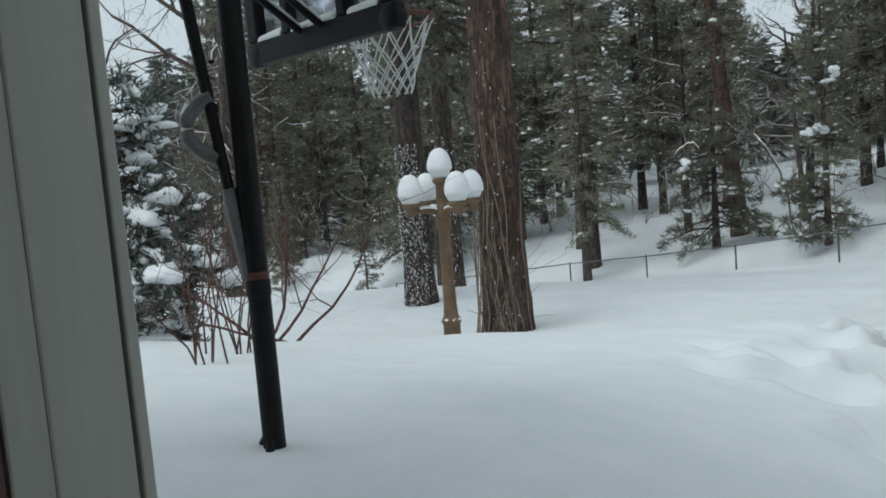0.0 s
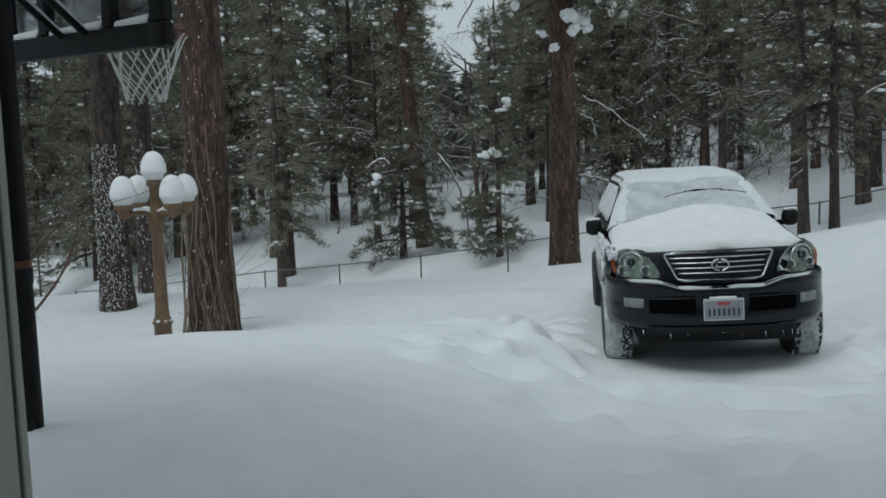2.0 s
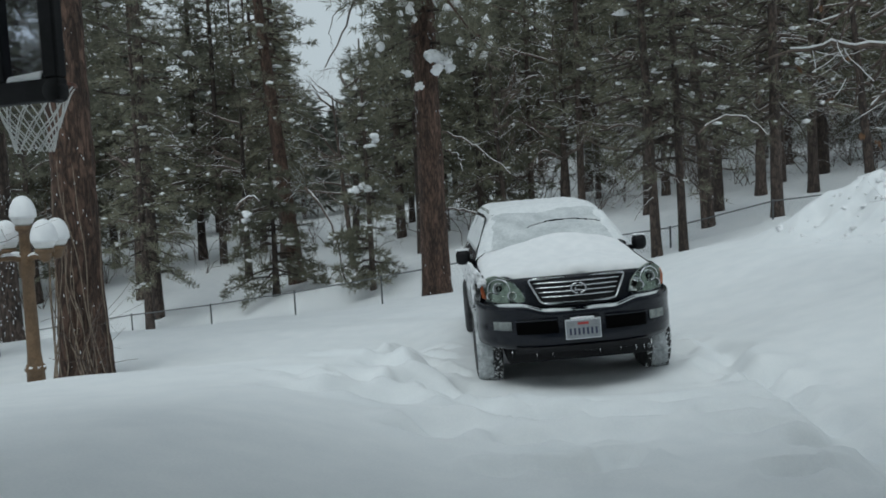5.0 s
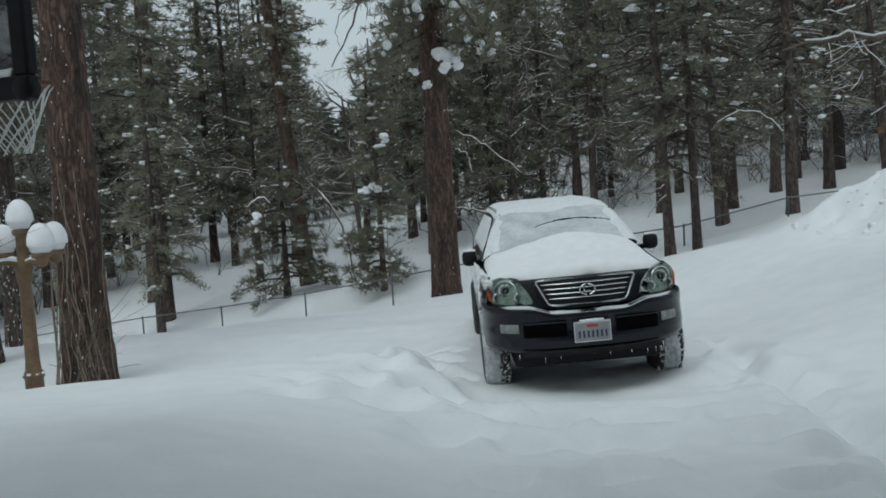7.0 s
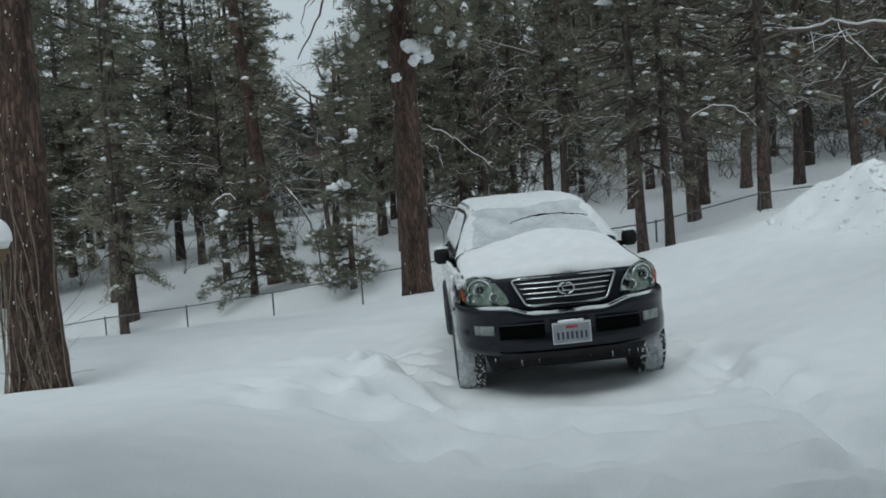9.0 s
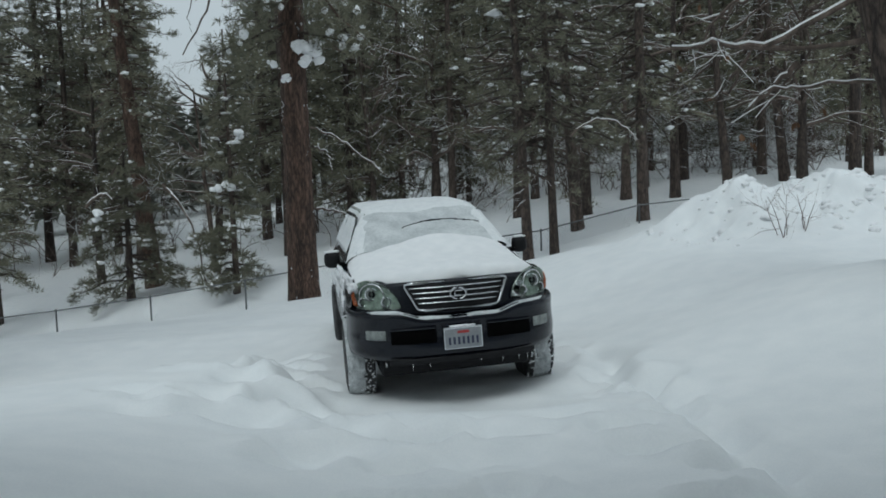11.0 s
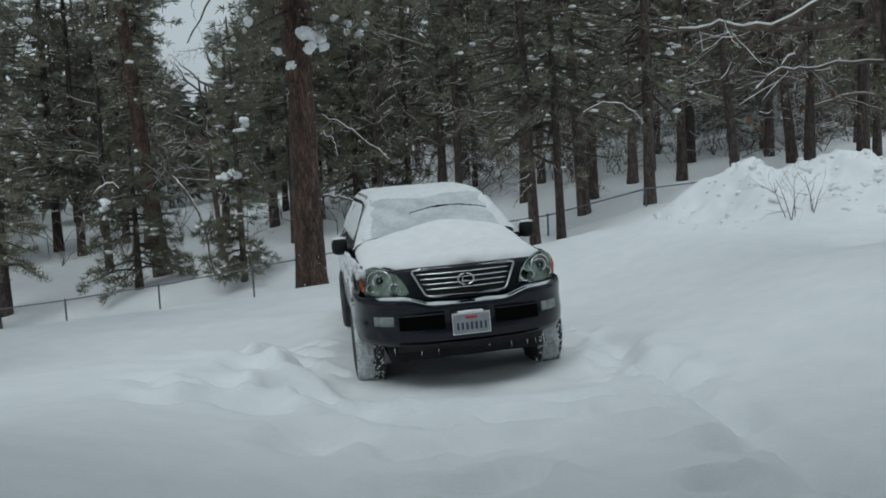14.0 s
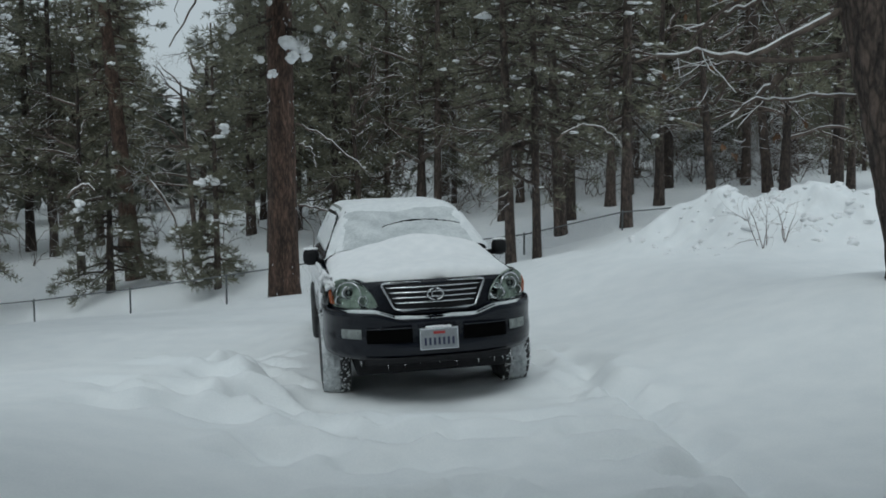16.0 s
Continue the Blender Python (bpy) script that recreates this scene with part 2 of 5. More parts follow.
def lathe(profile, sides=24, centre=(0, 0, 0)):
    """A turned shape from (radius, height) pairs."""
    v, f, n = [], [], len(profile)
    for r, z in profile:
        for k in range(sides):
            a = 2 * math.pi * k / sides
            v.append((centre[0] + r * math.cos(a), centre[1] + r * math.sin(a), centre[2] + z))
    for i in range(n - 1):
        for k in range(sides):
            k2 = (k + 1) % sides
            f.append([i * sides + k, i * sides + k2, (i + 1) * sides + k2, (i + 1) * sides + k])
    f.append(list(range(sides))[::-1])
    f.append([(n - 1) * sides + k for k in range(sides)])
    return v, f


def ico(sub):
    bm = bmesh.new()
    bmesh.ops.create_icosphere(bm, subdivisions=sub, radius=1)
    v = np.array([x.co[:] for x in bm.verts])
    f = [[x.index for x in p.verts] for p in bm.faces]
    bm.free()
    return v, f


ICO1, ICO2, ICO3 = ico(1), ico(2), ico(3)


def blobs(places, sizes, rng, shape=ICO1):
    """Soft lumps: many squashed balls in one mesh."""
    v0, f0 = shape
    places, sizes = np.asarray(places, float).reshape(-1, 3), np.asarray(sizes, float).reshape(-1, 3)
    k, n = len(places), len(v0)
    if k == 0:
        return np.zeros((0, 3)), []
    wob = 1 + 0.22 * rng.standard_normal((k, n, 1)).clip(-1.5, 1.5)
    v = places[:, None] + v0[None] * sizes[:, None] * wob
    f = (np.array(f0)[None] + (np.arange(k) * n)[:, None, None]).reshape(-1, 3)
    return v.reshape(-1, 3), f.tolist()


def blades(places, axes, count, length, width, rng, spread=0.9):
    """Tufts of needles: count thin blades at each place."""
    p = np.repeat(np.asarray(places, float), count, axis=0)
    a = np.repeat(np.asarray(axes, float), count, axis=0)
    k = len(p)
    d = a + spread * rng.standard_normal((k, 3))
    d /= np.linalg.norm(d, axis=1)[:, None] + 1e-9
    side = np.cross(d, rng.standard_normal((k, 3)))
    side /= np.linalg.norm(side, axis=1)[:, None] + 1e-9
    ln = length * rng.uniform(0.65, 1.25, (k, 1))
    root = p + 0.15 * ln * rng.standard_normal((k, 3)) * 0.5
    mid = root + 0.45 * d * ln
    tip = root + d * ln
    v = np.stack([root, mid + side * width * 0.5, tip, mid - side * width * 0.5], 1).reshape(-1, 3)
    f = np.arange(4 * k).reshape(k, 4)
    return v, f.tolist()


def smooth01(a, b, x):
    t = np.clip((x - a) / (b - a), 0, 1)
    return t * t * (3 - 2 * t)


LATTICE = np.random.default_rng(5).random((256, 256))


def wave_noise(x, y, size):
    """Smooth value noise from -1 to 1 with lumps of that size."""
    u, v = np.asarray(x, float) / size + 1000.0, np.asarray(y, float) / size + 1000.0
    i, j = np.floor(u).astype(int), np.floor(v).astype(int)
    a, b = u - i, v - j
    a, b = a * a * (3 - 2 * a), b * b * (3 - 2 * b)
    g = lambda p, q: LATTICE[p % 256, q % 256]
    return 2 * ((g(i, j) * (1 - a) + g(i + 1, j) * a) * (1 - b) + (g(i, j + 1) * (1 - a) + g(i + 1, j + 1) * a) * b) - 1


# ---- the snowy ground ----
def fence_y(x):
    return 18.75 - 0.295 * x


def trail(points, step, seed, deep):
    """Footprints along a line: (x, y, depth, radius)."""
    rng, out = np.random.default_rng(seed), []
    p = np.array(points, float)
    for a, b in zip(p[:-1], p[1:]):
        n = max(2, int(np.linalg.norm(b - a) / step))
        side = np.array([-(b - a)[1], (b - a)[0]]) / np.linalg.norm(b - a)
        for i in range(n):
            q = a + (b - a) * (i + 0.5) / n + side * (0.13 if i % 2 else -0.13) + rng.normal(0, 0.05, 2)
            out.append((q[0], q[1], deep * rng.uniform(0.5, 1.1), rng.uniform(0.14, 0.22)))
    return out


def churned(x, y, wide, deep, count, seed):
    """Overlapping prints where people walked about the car."""
    rng = np.random.default_rng(seed)
    return [(x + wide * rng.normal(), y + deep * rng.normal(), rng.uniform(0.05, 0.13), rng.uniform(0.13, 0.21)) for _ in range(count)]


DENTS = (trail([(1.3, 0.3), (1.38, -0.4), (1.26, -1.25), (1.15, -2.1), (1.0, -2.8), (0.99, -3.4), (1.0, -3.9), (1.08, -4.5)], 0.34, 1, 0.17)
         + trail([(1.35, 2.6), (1.42, 1.4), (1.5, 0.6)], 0.36, 4, 0.10)
         + trail([(-1.45, 3.0), (-1.5, 1.5), (-1.35, 0.3)], 0.36, 5, 0.13)
         + trail([(-2.3, 1.3), (-1.9, 0.4), (-1.3, -0.4)], 0.36, 3, 0.13)
         + trail([(-2.6, -0.4), (-1.9, -0.9), (-1.2, -1.0), (-0.4, -1.2)], 0.40, 7, 0.11)
         + [(-0.60, -1.55, 0.17, 0.17), (-0.86, -2.15, 0.17, 0.19), (-0.58, -2.95, 0.23, 0.17), (-0.30, -2.70, 0.17, 0.15), (0.66, -1.75, 0.18, 0.16), (0.62, -2.3, 0.14, 0.17), (-1.82, -1.0, 0.16, 0.26), (-1.46, -2.1, 0.12, 0.22), (0.46, -3.4, 0.20, 0.14), (-0.2, -1.5, 0.12, 0.22), (-1.05, -2.95, 0.13, 0.18)]
         + churned(-1.72, -0.2, 0.42, 0.7, 20, 8) + churned(1.45, 0.3, 0.22, 0.9, 10, 9) + churned(-0.4, -1.45, 0.9, 0.35, 10, 10))


def height(x, y):
    """The level of the snow."""
    x, y = np.asarray(x, float), np.asarray(y, float)
    xc = 13 * np.tanh(x / 13)
    fy = fence_y(xc)
    west = smooth01(-0.8, -3.2, x)
    near = (0.26 + 0.20 * smooth01(-0.4, -5.2, y)) * (1 - west) + (0.47 + 0.46 * smooth01(0.3, -4.4, y)) * west
    back = -0.68 + 0.175 * xc + 0.055 * np.maximum(0, y - fy - 1) * smooth01(0, 12, y - fy)
    mid = -0.02 + 0.03 * np.minimum(xc, 0)
    k = smooth01(0.4, 3.5, y - 0.45 * np.minimum(xc + 2.4, 0))
    h = near * (1 - k) + mid * k
    k2 = smooth01(5.5, 18.0, y)
    h = h * (1 - k2) + back * k2
    # the snow sinks along the fence and lies higher round the big pine
    dip = np.interp(x, (-24, -18, -12, -9, -6, -3, 2, 5.5, 8.2), (1.2, 0.8, 0.30, 0.33, 0.36, 0.50, 0.48, 0.38, 0.0))
    h = h - dip * smooth01(fence_y(x) - 11, fence_y(x) - 1.5, y) * smooth01(fence_y(x) + 3.5, fence_y(x) + 0.3, y)
    h = h + 0.16 * np.exp(-((x + 1.3) / 1.5) ** 2 - ((y - 9.3) / 0.9) ** 2)
    # the slope beside the car and the ploughed bank behind it
    h = h + 0.72 * smooth01(1.4, 5.2, x) * smooth01(17.5, 8, y) * smooth01(-7, 1.5, y)
    crest = np.interp(x, (2.0, 3.0, 3.6, 4.3, 6.1, 7.5), (9.0, 7.9, 6.8, 6.0, 5.8, 5.5))
    h = h + 0.13 * smooth01(2.2, 3.4, x) * np.exp(-(np.maximum(0, crest - y) / 2.2) ** 2) * smooth01(crest + 1.0, crest, y)
    lump = 1 + 0.25 * wave_noise(x, y, 0.9) + 0.20 * wave_noise(x + 9, y, 0.4)
    ridge = smooth01(4.7, 7.0, x + 0.25 * (y - 6.8)) * np.exp(-((y - 7.6 + 0.28 * (x - 5.5)) / 1.45) ** 2) * smooth01(26, 12, x)
    clod = 1 - np.abs(wave_noise(x, y, 0.5)) + 0.6 * (1 - np.abs(wave_noise(x + 7, y, 0.23)))
    h = h + ridge * (0.70 * lump + 0.30 * clod)
    # drifts
    h = h + (0.05 - 0.032 * smooth01(2, -1, y)) * wave_noise(x, y * 2.0, 2.6) + (0.020 - 0.009 * smooth01(2, -1, y)) * wave_noise(x + 3, y * 1.8, 0.9) + 0.003 * wave_noise(x + 0.6 * y, y * 1.6, 0.42)
    h = h + 0.05 * wave_noise(x, y, 7.0)
    # where the car stands the snow lies low
    inside = smooth01(1.75, 1.0, np.abs(x + 0.02)) * smooth01(-1.0, -0.1, y) * smooth01(5.6, 4.9, y)
    h = h * (1 - inside) + (0.065 + 0.03 * wave_noise(x, y, 0.3)) * inside
    rough = np.exp(-((x + 1.9) / 1.0) ** 2 - ((y - 0.3) / 1.1) ** 2) + 0.5 * np.exp(-((x - 1.5) / 0.5) ** 2 - ((y - 0.6) / 1.3) ** 2) + 0.35 * np.exp(-((x + 0.4) / 2.0) ** 2 - ((y + 1.5) / 0.9) ** 2)
    h = h + (1 - inside * smooth01(-0.6, 0.0, y)) * rough * (0.09 * wave_noise(x, y, 0.62) + 0.018 * wave_noise(x + 5, y, 0.27))
    # trampled heap beside the front wheel
    h = h + (0.10 + 0.05 * wave_noise(x, y, 0.5)) * np.exp(-((x + 1.80) / 0.42) ** 2 - ((y - 0.6) / 0.9) ** 2)
    # the groove of the footpath to the door
    line = np.interp(y, (-4.6, -3.9, -3.0, -1.8, -1.0, 0.2, 1.3), (1.02, 0.93, 0.98, 1.17, 1.22, 1.36, 1.5)) + 0.04 * wave_noise(0 * x, y, 0.5)
    along = smooth01(-5.2, -4.4, y) * smooth01(2.2, 1.2, y)
    h = h + along * (0.05 * smooth01(0.10, -0.06, x - line) * smooth01(-1.3, -0.2, x - line) - 0.10 * np.exp(-((x - line - 0.14) / 0.15) ** 2))
    hollow = 1 - smooth01(1.2, 0.8, np.abs(x)) * smooth01(-0.5, 0.1, y) * smooth01(5.3, 4.8, y)
    for dx, dy, deep, r in DENTS:
        q = (((x - dx) * (1 + 0.35 * math.sin(9 * dx + 5 * dy))) ** 2 + (y - dy) ** 2) / r ** 2 * (1 + 0.3 * wave_noise(x + dx, y, 0.24))
        h = h - deep * hollow * np.exp(-q ** 1.3) + 0.25 * deep * hollow * np.exp(-((np.sqrt(q) - 1.5) / 0.45) ** 2)
    return h


def ground_z(x, y):
    return float(height(np.array([x]), np.array([y]))[0])


def graded(inner0, inner1, step, outer, growth):
    left, right = [inner0], [inner1]
    s = step
    while right[-1] < outer:
        s *= growth
        right.append(right[-1] + s)
        left.append(left[-1] - s)
    return np.array(left[:0:-1] + np.arange(inner0, inner1, step).tolist() + right)


def build_ground():
    xs, ys = graded(-7.0, 8.5, 0.065, 700, 1.10), graded(-5.6, 9.5, 0.065, 700, 1.10)
    gx, gy = np.meshgrid(xs, ys)
    gz = height(gx, gy)
    v = np.stack([gx, gy, gz], -1).reshape(-1, 3)
    nx, ny = len(xs), len(ys)
    i = np.arange(nx * ny).reshape(ny, nx)
    f = np.stack([i[:-1, :-1], i[:-1, 1:], i[1:, 1:], i[1:, :-1]], -1).reshape(-1, 4)
    # the house stands where the snow would be
    c = v[f].mean(1)
    f = f[~((c[:, 1] < -5.9) & (np.abs(c[:, 0] + 1.3) < 4.0) & (c[:, 1] > -11))]
    return tagged(part("ground", (v, f), SNOW), "deep drifted snow with footprints covering the yard", "ground", kind="structure")


build_ground()


# ---- the doorway and the room behind the camera ----
def structure(name, bm, mat, label, category):
    return tagged(part(name, bm, mat, smooth=False), label, category, kind="structure")


FLOOR_Z = 0.42
structure("floor", box(-5, 2.4, -11, -5.9, FLOOR_Z - 0.2, FLOOR_Z), BOARDS, "plain brown wooden floor inside the doorway", "floor")
structure("ceiling", box(-5, 2.4, -11, -5.7, 2.95, 3.15), PLASTER, "plain pale plaster ceiling of the room", "ceiling")
structure("wall_west", box(-5.2, -5.0, -11, -5.7, FLOOR_Z - 0.2, 3.15), PLASTER, "plain pale plaster wall", "wall")
structure("wall_east", box(2.4, 2.6, -11, -5.7, FLOOR_Z - 0.2, 3.15), PLASTER, "plain pale plaster wall", "wall")
structure("wall_south", box(-5.2, 2.6, -11.2, -11.003, FLOOR_Z - 0.2, 3.15), PLASTER, "plain pale plaster wall behind the viewer", "wall")
# unseen outer walls and roof, raised and carried east to shade the near snow
structure("wall_north", box(-5.2, -2.72, -5.9, -5.72, 0.2, 6.0), SIDING, "unseen grey house wall, sized to shade the yard", "wall")
structure("shade_wall_north_east", box(0.5, 14.0, -5.9, -5.72, 0.2, 6.0), SIDING, "unseen grey house wall, sized to shade the yard", "wall")
structure("wall_north_lintel", box(-2.72, 0.5, -5.9, -5.72, 2.75, 6.0), SIDING, "unseen grey wall above the doorway, raised to shade the yard", "wall")
structure("roof", box(-5.4, 14.2, -12.0, -5.4, 6.003, 6.2), SIDING, "unseen plain roof added above the shading walls", "roof")
frame_ob = tagged(empty("door_frame_1", pose(0, 0, 0)), "weathered grey painted wooden door frame with grooved edge", "door frame", kind="structure")
part("jamb", box(-2.72, -2.532, -5.872, -5.712, 0.25, 2.75, 0.006), TRIM, frame_ob, smooth=False)
part("outer_casing", box(-2.80, -2.527, -5.709, -5.680, 0.25, 2.80, 0.005), TRIM, frame_ob, smooth=False)
part("stop_moulding", box(-2.719, -2.5350, -5.945, -5.866, 0.25, 2.75, 0.006), TRIM, frame_ob, smooth=False)
part("door_edge", box(-2.72, -2.538, -6.15, -5.9475, FLOOR_Z, 2.70, 0.004), DOOR_RED, frame_ob, "dark red stained edge", smooth=False)
part("head", box(-2.72, 0.5, -5.905, -5.712, 2.66, 2.75, 0.006), TRIM, frame_ob, smooth=False)


# ---- trees ----
def trunk_mesh(h, r, rng, sides=12, rings=16, lean=(0, 0), rough=0.04, top=0.25, flare=0.25):
    z = np.linspace(-0.5, h, rings)
    s = (z / h).clip(0, 1)
    rad = r * (1 - (1 - top) * s) * (1 + flare * np.exp(-(z + 0.1).clip(0) / 0.5))
    a = np.linspace(0, 2 * np.pi, sides, endpoint=False)
    ph = rng.uniform(0, 50)
    cx = lean[0] * s + 0.06 * r * np.sin(3.1 * s + ph) * 3
    cy = lean[1] * s + 0.06 * r * np.cos(2.3 * s + ph) * 3
    n = wave_noise(a[None] * 3.2 * max(1, sides / 14) + ph, z[:, None] * 2.2 + ph, 0.9) + 0.6 * wave_noise(a[None] * 7 * max(1, sides / 14) + ph, z[:, None] * 4.5, 0.9)
    n[:, 0:1] = (n[:, 0:1] + n[:, -1:]) / 2
    R = rad[:, None] * (1 + rough * n)
    v = np.stack([cx[:, None] + R * np.cos(a), cy[:, None] + R * np.sin(a), np.broadcast_to(z[:, None], R.shape)], -1).reshape(-1, 3)
    f = []
    for i in range(rings - 1):
        for k in range(sides):
            k2 = (k + 1) % sides
            f.append([i * sides + k, i * sides + k2, (i + 1) * sides + k2, (i + 1) * sides + k])
    return v, f


def crown(h, base, reach, rng, density=1.0, needle=0.22, width=0.022, count=9, snow=0.25, snow_size=0.10, droop=0.25, lean=(0, 0), whorl=0.45, full=1.0, lined=0.0, lump=None):
    """Branches, needle tufts and snow of a conifer, each as (vertices, faces)."""
    tubes, P, A, S, Z, caps = [], [], [], [], [], []
    z = base
    while z < h - 0.3:
        s = (z - base) / (h - base)
        for _ in range(rng.integers(3, 6)):
            az = rng.uniform(0, 2 * np.pi)
            ln = reach * (0.35 + 0.65 * min(1, s * 4 + full)) * (1 - s) ** 0.75 * rng.uniform(0.55, 1.1) + 0.3
            d = np.array([np.cos(az), np.sin(az), 0.0])
            lift = -0.15 + 0.55 * s + rng.normal(0, 0.12)
            t = np.linspace(0, 1, 6)
            pts = np.array([lean[0] * z / h, lean[1] * z / h, z]) + t[:, None] * ln * d + np.stack([0 * t, 0 * t, ln * (lift * t - droop * t * t + 0.10 * t ** 4)], -1)
            pts[1:] += rng.normal(0, 0.03 * ln, (5, 3))
            tubes.append(tube(pts, np.linspace(0.018 + 0.012 * ln, 0.006, 6), 4, cap=False))
            if lined and rng.random() < 0.8:
                q = pts[2:] + np.array([0, 0, lined * 0.7])
                caps.append(tube(q, lined * rng.uniform(0.6, 1.3) * np.array([0.6, 1.0, 1.1, 0.5]), 6))
            n = max(3, int(ln * 9 * density))
            u = rng.uniform(0.22, 1.0, n) ** 0.8
            q = np.stack([np.interp(u, t, pts[:, c]) for c in range(3)], -1)
            side = np.array([-d[1], d[0], 0])
            off = rng.normal(0, 0.26, n) * ln * (1.15 - u) * 0.9
            q = q + off[:, None] * side + np.stack([0 * u, 0 * u, rng.normal(0, 0.05, n) - 0.1 * np.abs(off)], -1)
            ax = 0.7 * d + 0.6 * np.sign(off)[:, None] * side * np.minimum(1, np.abs(off) * 3)[:, None] + np.array([0, 0, 0.35])
            P.append(q)
            A.append(ax)
            hit = rng.random(n) < snow
            if hit.any():
                S.append(q[hit] + np.array([0, 0, 0.06]))
                k = hit.sum()
                base_size = (snow_size * rng.lognormal(-0.35, 0.5, (k, 1))).clip(0.02, snow_size * 1.5)
                Z.append(base_size * np.concatenate([rng.uniform(0.5, 1.8, (k, 2)), rng.uniform(0.35, 0.7, (k, 1))], 1))
        z += whorl * rng.uniform(0.7, 1.3)
    P, A = np.concatenate(P), np.concatenate(A)
    return merge(tubes), blades(P, A, count, needle, width, rng), merge([blobs(np.concatenate(S), np.concatenate(Z), rng, lump or ICO1)] + caps)


def conifer(name, x, y, h, r, base, reach, seed, label, bark=None, needles=None, lean=(0, 0), sides=12, rings=16, rough=0.05, group="", **kw):
    rng = np.random.default_rng(seed)
    tree = tagged(empty(name, pose(x, y, ground_z(x, y))), label, "tree", group)
    part("trunk", trunk_mesh(h, r, rng, sides, rings, lean, rough), bark or BARK_DARK, tree)
    br, nd, sn = crown(h * 0.98, base, reach, rng, lean=lean, **kw)
    tagged(part("branchwork", br, bark or BARK_DARK, tree), kind="stuff")
    tagged(part("crown", nd, needles or NEEDLE, tree, "dark green needles", smooth=False), kind="stuff")
    tagged(part("snow", sn, SNOW_SOFT, tree, "white snow caught on the twigs"), kind="stuff")
    return tree


def bare_branching(rng, start, direction, length, radius, depth, out, snow, bend=0.35, split=3, droop=0.0):
    """A leafless limb that forks; snow lines its upper side."""
    n = 6 if radius > 0.011 else 4
    p, d, pts = np.array(start, float), np.array(direction, float), [np.array(start, float)]
    d /= np.linalg.norm(d)
    for i in range(n):
        d = d + rng.normal(0, bend * 0.35, 3) + np.array([0, 0, -droop / n])
        d /= np.linalg.norm(d)
        p = p + d * length / n
        pts.append(p.copy())
    rad = np.linspace(radius, radius * 0.45, n + 1)
    out.append(tube(pts, rad, (3 if radius < 0.011 else 5) if radius < 0.03 else 7, cap=False))
    if snow is not None and abs(d[2]) < 0.75:
        k = rng.random()
        if k < 0.55:
            sp = np.array(pts) + np.array([0, 0, 1])[None] * (rad * 0.8)[:, None]
            snow.append(tube(sp, np.maximum(rad * 0.42, 0.0045), 4, cap=True))
    if depth > 0:
        for _ in range(split):
            i = rng.integers(n // 3, n + 1)
            nd = d + rng.normal(0, 0.65, 3)
            bare_branching(rng, pts[i], nd, length * rng.uniform(0.45, 0.75), rad[i] * 0.62, depth - 1, out, snow, bend, split, droop)


def shrub(name, x, y, size, stems, seed, label, mat, snow=True, spread=0.5, depth=2, radius=0.012, category="shrub"):
    rng = np.random.default_rng(seed)
    ob = tagged(empty(name, pose(x, y, ground_z(x, y) - 0.05)), label, category)
    out, sn = [], [] if snow else None
    for _ in range(stems):
        bare_branching(rng, (rng.normal(0, 0.08), rng.normal(0, 0.08), 0), (rng.normal(0, spread), rng.normal(0, spread), 1), size * rng.uniform(0.6, 1), radius, depth, out, sn)
    tagged(part("twig_mass", merge(out), mat, ob), kind="stuff")
    if sn:
        tagged(part("snow", merge(sn), SNOW_SOFT, ob, "thin lines of snow on the twigs"), kind="stuff")
    return ob



# the large trunks in the yard
conifer("pine_tree", -5.86, 2.99, 22, 0.285, 7.5, 3.2, 11, "tall pine with thick red-brown bark and bare vines", BARK_RED, sides=40, rings=150, rough=0.06, density=0.6, snow=0.1)
conifer("pine_tree", -8.42, 5.25, 21, 0.235, 4.8, 3.4, 12, "pine trunk plastered with wind-blown snow", BARK_DARK, sides=32, rings=110, rough=0.06, density=1.4, snow=0.12, snow_size=0.05, lump=ICO2)
conifer("pine_tree", -9.42, 8.37, 19, 0.20, 4.2, 2.8, 13, "slim dark pine behind the garden lamp", BARK_DARK, sides=20, rings=60, rough=0.06, density=1.4, snow=0.12, snow_size=0.05, lump=ICO2)
conifer("pine_tree", -1.33, 9.9, 24, 0.285, 6.6, 3.6, 14, "tall pine with red-brown bark behind the car", BARK_RED, sides=36, rings=130, rough=0.06, density=1.0, snow=0.09, snow_size=0.045, lump=ICO2)

# young pines by the fence
conifer("young_pine", -3.6, 22.0, 8.6, 0.11, 0.5, 1.35, 21, "young green pine carrying clumps of snow", density=1.3, snow=0.16, snow_size=0.09, count=13, needle=0.24, width=0.026, whorl=0.36, lump=ICO2)
conifer("young_pine", -7.4, 24.4, 5.2, 0.14, 0.7, 2.0, 22, "low bushy pine bent under snow", density=1.3, snow=0.14, snow_size=0.08, count=13, needle=0.24, width=0.026, whorl=0.30, droop=0.4, lump=ICO2)
conifer("young_pine", -11.6, 22.6, 12, 0.15, 2.2, 1.8, 23, "slender pine with low drooping boughs", density=1.2, snow=0.10, snow_size=0.07)
conifer("spruce_tree", -8.3, -0.7, 3.1, 0.07, 0.05, 1.25, 24, "spruce with boughs heavily laden with snow", needles=NEEDLE_BLUE, density=4.2, snow=0.36, snow_size=0.085, droop=0.75, needle=0.17, width=0.022, count=12, whorl=0.20, lined=0.055, lump=ICO2)

